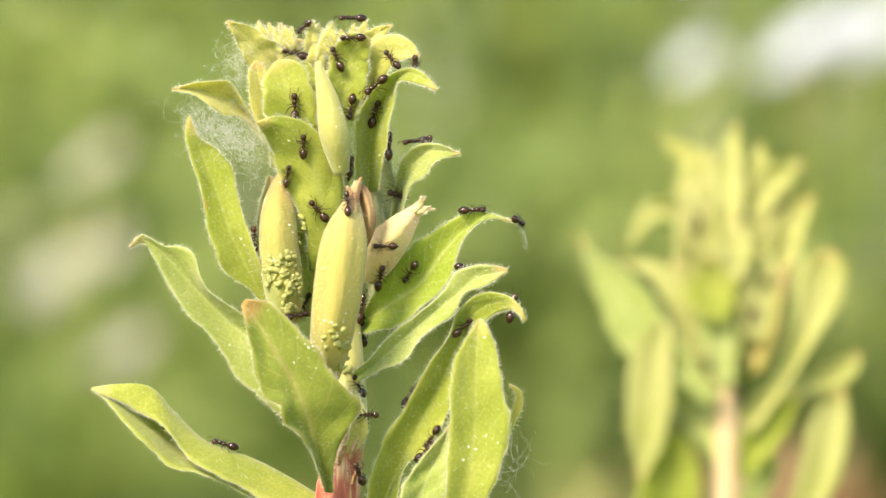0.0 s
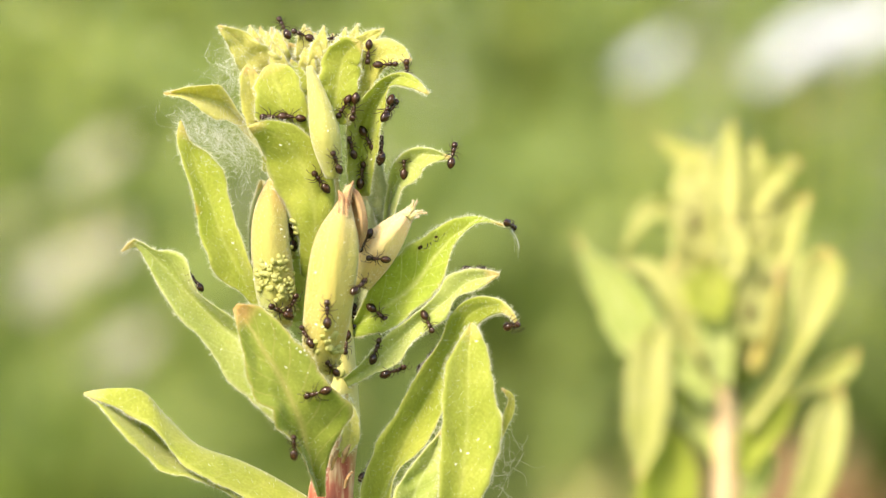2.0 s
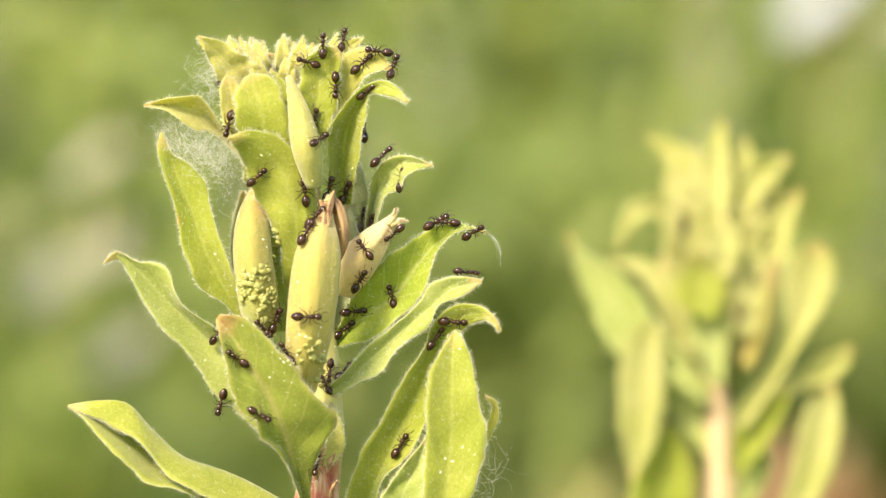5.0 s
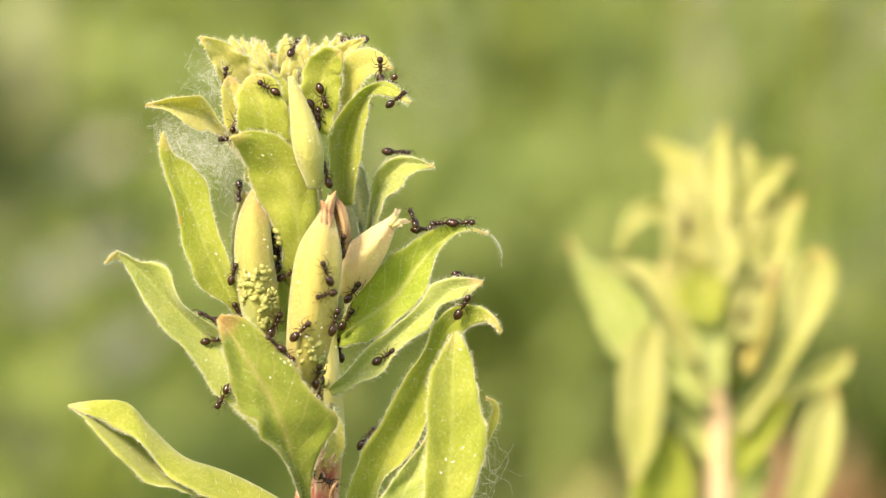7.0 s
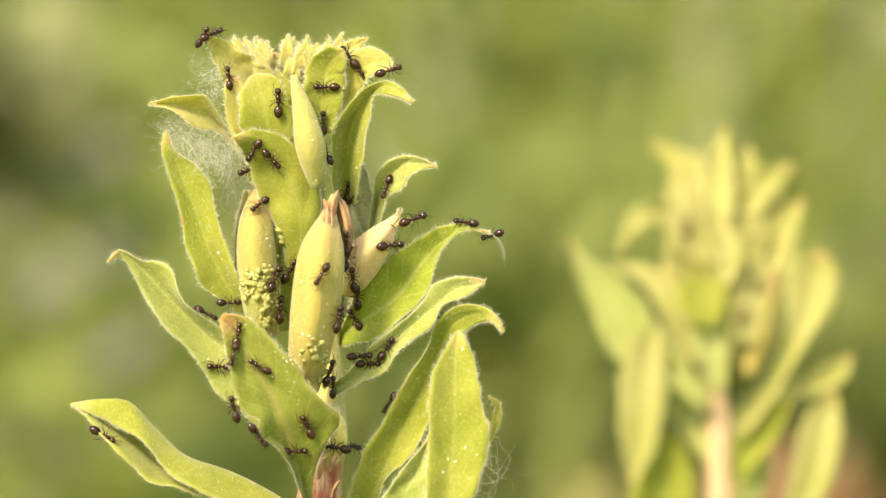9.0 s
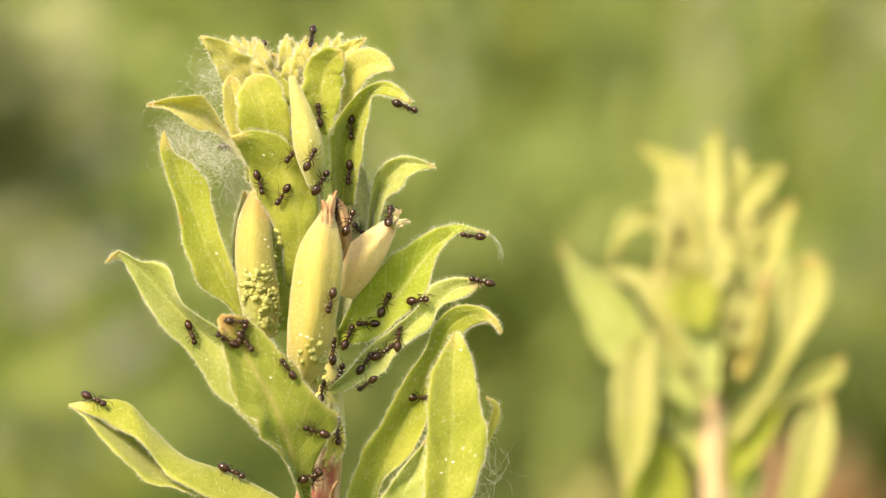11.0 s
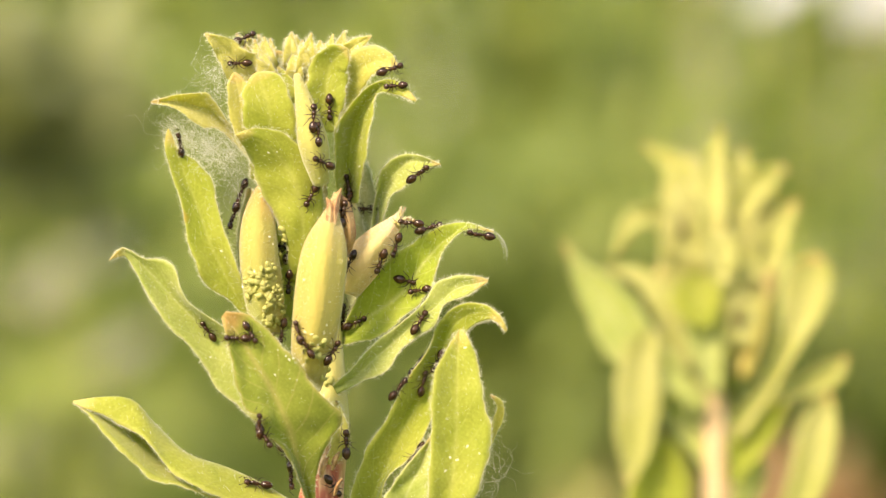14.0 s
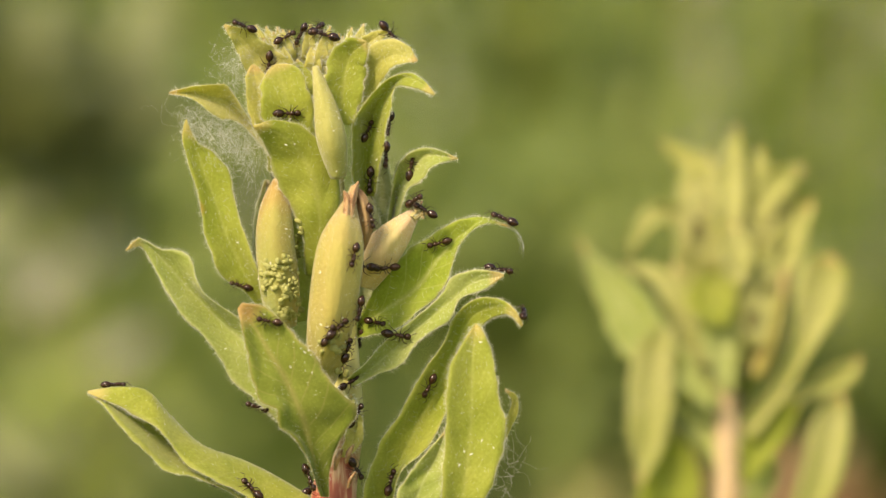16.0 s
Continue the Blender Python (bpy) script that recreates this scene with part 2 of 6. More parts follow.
def blade_surface(origin, guides, n=36, m=12, pucker=1.0, seed=0):
    """The same for a blade spanned between guide lines that run from its base to its tip: margin, midrib (or folds), margin."""
    rng = np.random.default_rng(seed)
    lines = np.array([curve_through([[*(spot(*q) - origin)] for q in line], n) for line in guides])
    k = len(lines)
    ext = np.concatenate([2 * lines[:1] - lines[1:2], lines, 2 * lines[-1:] - lines[-2:-1]])
    cols = []
    for x in np.linspace(0, k - 1, m + 1):
        i = min(int(x), k - 2)
        f = x - i
        a, b, c, e = ext[i], ext[i + 1], ext[i + 2], ext[i + 3]
        cols.append(0.5 * (2 * b + (c - a) * f + (2 * a - 5 * b + 4 * c - e) * f * f + (3 * b - a - 3 * c + e) * f ** 3))
    g = np.array(cols).transpose(1, 0, 2)
    nor = unit(np.cross(np.gradient(g, axis=0), np.gradient(g, axis=1)))
    s, v = np.linspace(0, 1, n)[:, None], np.linspace(-1, 1, m + 1)[None, :]
    span = np.linalg.norm(g[:, -1] - g[:, 0], axis=1)[:, None]
    rise = sum(rng.uniform(0.4, 1) * np.sin(rng.uniform(0, 6.28) + rng.uniform(9, 34) * s + rng.uniform(-8, 8) * v) for _ in range(7))
    rise = rise + 1.2 * np.abs(v) * np.sin(rng.uniform(0, 6.28) + 6.28 * (5 * s - 1.3 * np.abs(v)))
    g = g + nor * (0.010 * pucker * span * rise)[:, :, None]
    # uneven margins
    for j, jj in ((0, 1), (m, m - 1)):
        ph = rng.uniform(0, 6.28, 3)
        jag = 0.05 * np.sin(s * 23 + ph[0]) + 0.05 * np.sin(s * 47 + ph[1]) + 0.04 * np.sin(s * 91 + ph[2])
        g[:, j] += (g[:, j] - g[:, jj]) * 3.0 * jag
    nor = unit(np.cross(np.gradient(g, axis=0), np.gradient(g, axis=1)))
    out = np.zeros_like(g)
    out[:, 0], out[:, -1] = unit(g[:, 0] - g[:, 1]), unit(g[:, -1] - g[:, -2])
    return g, nor, out, unit(np.gradient(g[:, m // 2], axis=0))


def shell(name, g, nor, thick):
    """A closed blade of that thickness, thinner at its margin."""
    n, m1 = g.shape[:2]
    v = np.abs(np.linspace(-1, 1, m1))
    t = (thick / 2 * (1 - 0.6 * v ** 4))[None, :, None]
    verts = np.concatenate([(g + nor * t).reshape(-1, 3), (g - nor * t).reshape(-1, 3)])
    uv = np.stack(np.meshgrid(np.linspace(0, 1, n), np.linspace(0, 1, m1), indexing="ij"), -1).reshape(-1, 2)
    k, faces = n * m1, []
    for i in range(n - 1):
        for j in range(m1 - 1):
            a, b = i * m1 + j, (i + 1) * m1 + j
            faces.append((a, b, b + 1, a + 1))
            faces.append((k + a, k + a + 1, k + b + 1, k + b))
        for j in (0, m1 - 1):
            a, b = i * m1 + j, (i + 1) * m1 + j
            faces.append((a, k + a, k + b, b) if j == 0 else (a, b, k + b, k + a))
    for i in (0, n - 1):
        for j in range(m1 - 1):
            a = i * m1 + j
            faces.append((a, a + 1, k + a + 1, k + a) if i == 0 else (a, k + a, k + a + 1, a + 1))
    return mesh_from(name, verts, faces, np.concatenate([uv, uv]))


def needles(name, roots, ways, lengths, radius, bend=0.3, seed=0):
    """Fine hairs: three-sided needles with a bend."""
    rng = np.random.default_rng(seed)
    verts, faces = [], []
    for r, w, ln in zip(roots, ways, lengths):
        w = unit(np.asarray(w) + rng.normal(0, 0.35, 3))
        x = unit(np.cross(w, rng.normal(0, 1, 3)))
        y = np.cross(w, x)
        b = len(verts)
        mid = r + w * ln * 0.55 + x * ln * bend * 0.12
        end = r + w * ln + x * ln * bend * 0.5
        for k in range(3):
            verts.append(r + radius * (x * math.cos(k * 2.094) + y * math.sin(k * 2.094)))
        for k in range(3):
            verts.append(mid + 0.7 * radius * (x * math.cos(k * 2.094) + y * math.sin(k * 2.094)))
        verts.append(end)
        for k in range(3):
            q = (k + 1) % 3
            faces += [(b + k, b + q, b + 3 + q, b + 3 + k), (b + 3 + k, b + 3 + q, b + 6)]
    return mesh_from(name, verts, faces)


def tube(name, c, r, sides=14, ribs=0.0, rib_count=4, turn=0.0, cap=True):
    """A round body along the rows c (points) with the radii r; ribs: depth of lengthwise ridges."""
    n = len(c)
    tan = unit(np.gradient(c, axis=0))
    ref = np.cross(tan, np.array([0.02, 1.0, 0.03]))
    x = unit(ref)
    y = np.cross(tan, x)
    verts, uv, faces = [], [], []
    for i in range(n):
        for k in range(sides):
            a = 6.28319 * k / sides + turn
            rr = r[i] * (1 + ribs * math.cos(rib_count * a))
            verts.append(c[i] + rr * (x[i] * math.cos(a) + y[i] * math.sin(a)))
            uv.append((i / (n - 1), k / sides))
    for i in range(n - 1):
        for k in range(sides):
            q = (k + 1) % sides
            faces.append((i * sides + k, i * sides + q, (i + 1) * sides + q, (i + 1) * sides + k))
    if cap:
        faces.append(tuple(reversed(range(sides))))
        faces.append(tuple(range((n - 1) * sides, n * sides)))
    return mesh_from(name, verts, faces, uv)


class Plant:
    """A plant in one piece on its foot at the ground, with its leaves, buds and hair as parts."""

    def __init__(self, name, u, d, label, hair=1.0):
        foot = spot(u, 441, d)
        self.foot = Vector((foot.x, foot.y, 0.0))
        self.top = tagged(new(name), label, "plant")
        self.top.location = self.foot
        self.hair, self.seed, self.solid = hair, 7 * len(name), []

    def add(self, name, me, material, label="", solid=True, parent=None):
        ob = part(name, me, material, parent or self.top, label)
        if solid:
            self.solid.append(ob)
        return ob

    def leaf(self, material, width, pts, label="", fuzz=1.0, **shape):
        self.seed += 1
        return self.grow(material, label, fuzz, *leaf_surface(self.foot, pts, width, seed=self.seed, **shape))

    def blade(self, material, guides, label="", fuzz=1.0, **shape):
        self.seed += 1
        return self.grow(material, label, fuzz, *blade_surface(self.foot, guides, seed=self.seed, **shape))

    def grow(self, material, label, fuzz, g, nor, out, tan):
        ob = self.add("leaf", shell("leaf", g, nor, 0.00026), material, label)
        rng = np.random.default_rng(self.seed)
        ln = np.sum(np.linalg.norm(np.diff(g[:, 0], axis=0), axis=1))
        count = int(ln / 0.00005 * fuzz * self.hair)
        if count > 8:
            roots, ways = [], []
            for j in (0, g.shape[1] - 1):
                at = rng.uniform(0, g.shape[0] - 1.01, count)
                i, f = at.astype(int), (at % 1)[:, None]
                roots.append(g[i, j] * (1 - f) + g[i + 1, j] * f)
                ways.append(out[i, j] + 0.35 * tan[i] + nor[i, j] * rng.normal(0, 0.5, (count, 1)))
            i = rng.integers(2, g.shape[0] - 2, count)
            j = rng.integers(1, g.shape[1] - 2, count)
            f, q = rng.random((count, 1)), rng.random((count, 1))
            flip = np.where(rng.random(count) < 0.5, 1, -1)[:, None]
            roots.append((g[i, j] * (1 - f) + g[i + 1, j] * f) * (1 - q) + (g[i, j + 1] * (1 - f) + g[i + 1, j + 1] * f) * q + nor[i, j] * flip * 0.0001)
            ways.append(nor[i, j] * flip + 0.6 * tan[i])
            roots, ways = np.concatenate(roots), np.concatenate(ways)
            long = 0.00016 + 0.00054 * rng.random(len(roots)) ** 1.5
            self.add("hairs", needles("hairs", roots, ways, long, 0.000017, 0.7, seed=self.seed),
                     HAIR, "fine whitish hairs along a leaf margin", False, ob)
        return ob

    def bud(self, material, pts, label="", ribs=0.05, turn=0.4, fuzz=1.0, name="bud", sides=20):
        """pts: (u, v, d, radius)."""
        self.seed += 1
        raw = [[*(spot(*p[:3]) - self.foot), p[3] * U] for p in pts]
        c = curve_through(raw, 26)
        ob = self.add(name, tube(name, c[:, :3], np.maximum(c[:, 3], 0.00008), sides, ribs, 4, turn), material, label)
        rng = np.random.default_rng(self.seed)
        count = int(np.sum(c[:, 3]) / 0.00004 * fuzz * self.hair)
        if count > 8:
            at = rng.uniform(0, len(c) - 1.01, count)
            i, f = at.astype(int), (at % 1)[:, None]
            here = c[i] * (1 - f) + c[i + 1] * f
            w = unit(rng.normal(0, 1, (count, 3)))
            tan = unit(np.gradient(c[:, :3], axis=0))[i]
            w = unit(w - tan * np.sum(w * tan, axis=1, keepdims=True))
            self.add("hairs", needles("hairs", here[:, :3] + w * here[:, 3:4] * 0.97, w + 0.4 * tan, 0.00012 + 0.0003 * rng.random(count) ** 1.5, 0.000012, 0.7, seed=self.seed),
                     HAIR, "fine whitish hairs on a bud", False, ob)
        return ob


# ---- the ground and what grows far behind ----
def ground():
    me = bpy.data.meshes.new("ground")
    bm = bmesh.new()
    ring = [0.0, 0.5, 1, 2, 3, 4.5, 6, 9, 14, 25, 60, 200, 800, 2500]
    prev = None
    for r in ring:
        row = []
        for k in range(48):
            a = 6.28319 * k / 48
            x, y = r * math.cos(a), 1 + r * math.sin(a)
            z = 0.03 * noise.noise(Vector((x * 0.8, y * 0.8, 0))) * min(r, 1) if r < 60 else 0
            row.append(bm.verts.new((x, y, z - 0.015)))
            if r == 0:
                break
        if prev and len(prev) == 1:
            for k in range(48):
                bm.faces.new((prev[0], row[k], row[(k + 1) % 48]))
        elif prev:
            for k in range(48):
                q = (k + 1) % 48
                bm.faces.new((prev[k], row[k], row[q], prev[q]))
        prev = row
    bm.to_mesh(me)
    bm.free()
    m, t = nodes_of("meadow soil")
    col = ramp(t, noise_at(t, 3, 6), (0.35, (0.06, 0.09, 0.02)), (0.6, (0.14, 0.17, 0.04)), (0.75, (0.24, 0.18, 0.09)))
    living(t, col, 0.9, 0.0, noise_at(t, 40, 5), 0.8, 0.02)
    me.materials.append(m)
    tagged(new("ground", me), "grassy garden soil with bare patches", "ground", "", "structure")


def foliage_material(name, a, b, c, patch):
    m, t = nodes_of(name)
    big = noise_at(t, patch, 2, 0.5)
    rnd = t.nodes.new("ShaderNodeNewGeometry").outputs["Random Per Island"]
    f = calc(t, "ADD", calc(t, "MULTIPLY", calc(t, "SUBTRACT", big, 0.5), 2.2), calc(t, "MULTIPLY", rnd, 1.0))
    living(t, ramp(t, f, (0.15, a), (0.5, b), (0.85, c)), 0.55, 0.4, tint=(1, 1, 0.5))
    return m


def sprigs(name, centers, length, width, material, label, category, seed, lean=0.5, upright=0.0):
    """Many separate small leaves, each a folded blade of four triangles, about the given places."""
    rng = np.random.default_rng(seed)
    k = len(centers)
    way = rng.normal(0, 1, (k, 3))
    way[:, 2] += upright
    way = unit(way)
    side = unit(np.cross(way, rng.normal(0, 1, (k, 3))))
    nor = np.cross(way, side)
    ln = (length * rng.uniform(0.6, 1.3, k))[:, None]
    wd = (width * rng.uniform(0.6, 1.3, k))[:, None]
    base, end = centers - way * ln / 2, centers + way * ln / 2 - nor * ln * 0.12
    mid = centers + nor * ln * 0.05
    left, right = mid + side * wd / 2 + nor * wd * 0.15, mid - side * wd / 2 + nor * wd * 0.15
    verts = np.stack([base, left, mid, right, end], axis=1).reshape(-1, 3)
    i = np.arange(k) * 5
    faces = np.concatenate([np.stack([i, i + 2, i + 1], 1), np.stack([i, i + 3, i + 2], 1), np.stack([i + 1, i + 2, i + 4], 1), np.stack([i + 2, i + 3, i + 4], 1)])
    me = mesh_from(name, verts, faces.tolist(), None, False)
    me.materials.append(material)
    return tagged(new(name, me), label, category, "", "stuff")


def far_growth():
    rng = np.random.default_rng(11)
    hedge = foliage_material("hedge leaf", (0.10, 0.16, 0.03), (0.22, 0.30, 0.065), (0.37, 0.44, 0.125), 4.2)
    herb = foliage_material("herb leaf", (0.08, 0.135, 0.03), (0.18, 0.25, 0.06), (0.33, 0.40, 0.12), 5.0)
    # bushes: billowing masses of leaves
    pts = []
    for _ in range(90):
        c = np.array([rng.uniform(-4.5, 4.5), rng.uniform(5.2, 8.5), rng.uniform(0.2, 2.6)])
        p = unit(rng.normal(0, 1, (420, 3))) * rng.uniform(0.6, 1.0, (420, 1)) * np.array([0.75, 0.55, 0.6]) + c
        pts.append(p[p[:, 2] > 0.02])
    sprigs("bush_leaves", np.concatenate(pts), 0.13, 0.07, hedge, "sunlit green bushes far behind the plants", "bush", 3)
    # tall herbs nearer
    pts = []
    for k in range(800):
        x, y = (rng.uniform(-1.3, 1.3), rng.uniform(1.9, 4.2)) if k < 420 else (rng.uniform(-5, 5), rng.uniform(1.9, 5.0))
        h = rng.uniform(0.25, 0.62)
        n = int(h * 55)
        z = rng.uniform(0.02, h, n)
        p = np.stack([x + rng.normal(0, 0.035, n), y + rng.normal(0, 0.035, n), z], 1)
        pts.append(p)
    sprigs("meadow_herbs", np.concatenate(pts), 0.07, 0.022, herb, "tall green meadow herbs and grasses out of focus", "grass", 5, upright=0.9)
    # tall grass stalks, upright streaks in the distance
    k = 240
    p = np.stack([rng.uniform(-1.6, 1.6, k), rng.uniform(2.2, 4.6, k), rng.uniform(0.28, 0.48, k)], 1)
    sprigs("tall_grass", p, 0.85, 0.03, herb, "tall grass stalks out of focus", "grass", 9, upright=14.0)
    # loose tufts on thin stems; the yellow-green tone has sunlight put into its colour
    for count, size, tone, label, seed in (
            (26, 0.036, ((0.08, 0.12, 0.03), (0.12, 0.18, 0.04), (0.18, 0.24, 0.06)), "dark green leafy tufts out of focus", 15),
            (14, 0.030, ((0.26, 0.34, 0.09), (0.36, 0.44, 0.13), (0.45, 0.51, 0.18)), "yellow-green leafy tufts, sunlit by colour, out of focus", 16),
            (9, 0.034, ((0.20, 0.21, 0.16), (0.26, 0.26, 0.21), (0.32, 0.32, 0.27)), "greyish dry seed tufts out of focus", 17)):
        pts = []
        for _ in range(count):
            y = rng.uniform(1.9, 3.2)
            reach = 0.16 * (y + D)
            c = np.array([rng.uniform(-reach, reach), y, 0.45 + rng.uniform(-0.5, 0.72) * reach])
            pts.append(c + rng.normal(0, size, (16, 3)) * np.array([1, 1, 1.5]))
            pts.append(np.stack([c[0] + rng.normal(0, 0.006, 8), c[1] + rng.normal(0, 0.006, 8), rng.uniform(0.02, c[2], 8)], 1))
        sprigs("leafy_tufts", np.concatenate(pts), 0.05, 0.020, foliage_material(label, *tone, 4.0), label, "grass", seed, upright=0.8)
    # short turf round the plants
    p = np.stack([rng.uniform(-5, 5, 26000), rng.uniform(-3.5, 5.5, 26000), rng.uniform(0.01, 0.07, 26000)], 1)
    sprigs("turf", p, 0.10, 0.007, herb, "short green grass round the plants", "grass", 8, upright=2.0)


def flower_head(u, v, d, radius, material, label, florets=70, seed=1):
    """A flat head of small florets on rays from a thin stalk."""
    rng = np.random.default_rng(seed)
    c = spot(u, v, d)
    s = U * (D + d / 1000) / D
    top = tagged(new("flower_head"), label, "flower", "pale flower heads in the meadow")
    top.location = c
    part("stalk", tube("stalk", np.array([(0.02, 0.03, -c.z), (0.0, 0.01, -c.z * 0.4), (0, 0, -0.02)]), np.array([0.0016, 0.0014, 0.0012]), 8), LEAF, top)
    verts, faces = [], []
    for _ in range(florets):
        a, q = rng.uniform(0, 6.283), rng.random() ** 0.5
        m = np.array([math.cos(a) * q, math.sin(a) * q * 0.7, 0.75 * math.sin(a + 1) * q + rng.normal(0, 0.1)]) * radius * s
        b = len(verts)
        ln = radius * s * 0.16
        nor = unit(np.array([-0.3, -0.6, 0.7]) + rng.normal(0, 0.28, 3))
        x = unit(np.cross(nor, (0.2, 0.3, 1)))
        y = np.cross(nor, x)
        verts.append(m - nor * ln * 0.3)
        for k in range(10):
            f = ln * (1.0 if k % 2 else 0.5)
            verts.append(m + f * (x * math.cos(k * 0.628) + y * math.sin(k * 0.628)))
        faces += [(b, b + 1 + k, b + 1 + (k + 1) % 10) for k in range(10)]
    part("umbel", mesh_from("umbel", verts, faces, None, False), material, top)
    return top


WHITE_PETAL = plain_material("white petal", (0.46, 0.50, 0.54), (0.57, 0.60, 0.64), 60, 0.6, 0.1, 0.0005, 0.0)
DRY_PETAL = plain_material("dry seed head", (0.50, 0.46, 0.38), (0.68, 0.65, 0.58), 60, 0.7, 0.2, 0.0005, 0.2)


def dry_clump(u, v, d, spread, count, a, b, label, seed, long=0.05, wide=0.014, low_share=1.0):
    rng = np.random.default_rng(seed)
    c = np.array(spot(u, v, d))
    s = U * (D + d / 1000) / D
    p = c + rng.normal(0, 1, (count, 3)) * np.array([spread * s, 0.12, spread * s * 0.7])
    p = p[p[:, 2] > 0.01]
    few = int(count * low_share)
    low = p[rng.integers(0, len(p), few)] * np.array([1, 1, 0]) + np.array([0, 0, 1]) * rng.uniform(0.01, max(c[2], 0.05), (few, 1))
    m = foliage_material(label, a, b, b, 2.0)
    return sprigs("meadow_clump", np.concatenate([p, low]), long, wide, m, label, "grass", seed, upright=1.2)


ground()
far_growth()
dry_clump(1385, 870, 1500, 22, 90, (0.24, 0.13, 0.07), (0.40, 0.27, 0.15), "dry reddish brown stalks out of focus", 61)
dry_clump(1040, 940, 1700, 26, 20, (0.30, 0.29, 0.11), (0.44, 0.42, 0.18), "dry straw-coloured grass out of focus", 62)
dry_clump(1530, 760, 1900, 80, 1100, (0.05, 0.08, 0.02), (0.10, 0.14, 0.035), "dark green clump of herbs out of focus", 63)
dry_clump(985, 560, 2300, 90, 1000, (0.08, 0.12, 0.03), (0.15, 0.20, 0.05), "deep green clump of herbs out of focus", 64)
# added to brighten the lower left: its sunlight is in the paler leaf colour
dry_clump(150, 830, 2000, 95, 420, (0.22, 0.30, 0.08), (0.35, 0.43, 0.13), "pale green clump of herbs, sunlit by colour, out of focus", 66, 0.06, 0.025)
DARK_BUSH = dry_clump(-30, 195, 1700, 70, 560, (0.13, 0.155, 0.075), (0.23, 0.26, 0.125), "dark swaying bush out of focus", 65, 0.06, 0.03, 0.12)
WHITES = [flower_head(u, v, 1750, q, WHITE_PETAL, "white flower head glowing in the sun, out of focus", 130, 40 + k)
          for k, (u, v, q) in enumerate([(1225, 105, 44), (1400, 88, 58), (1460, 50, 66), (1552, 50, 74)])]
for k, (u, v, q) in enumerate([(125, 475, 95), (205, 625, 64), (165, 290, 54)]):
    flower_head(u, v, 1700, q, DRY_PETAL, "pale dry seed head, out of focus", 62, 50 + k)


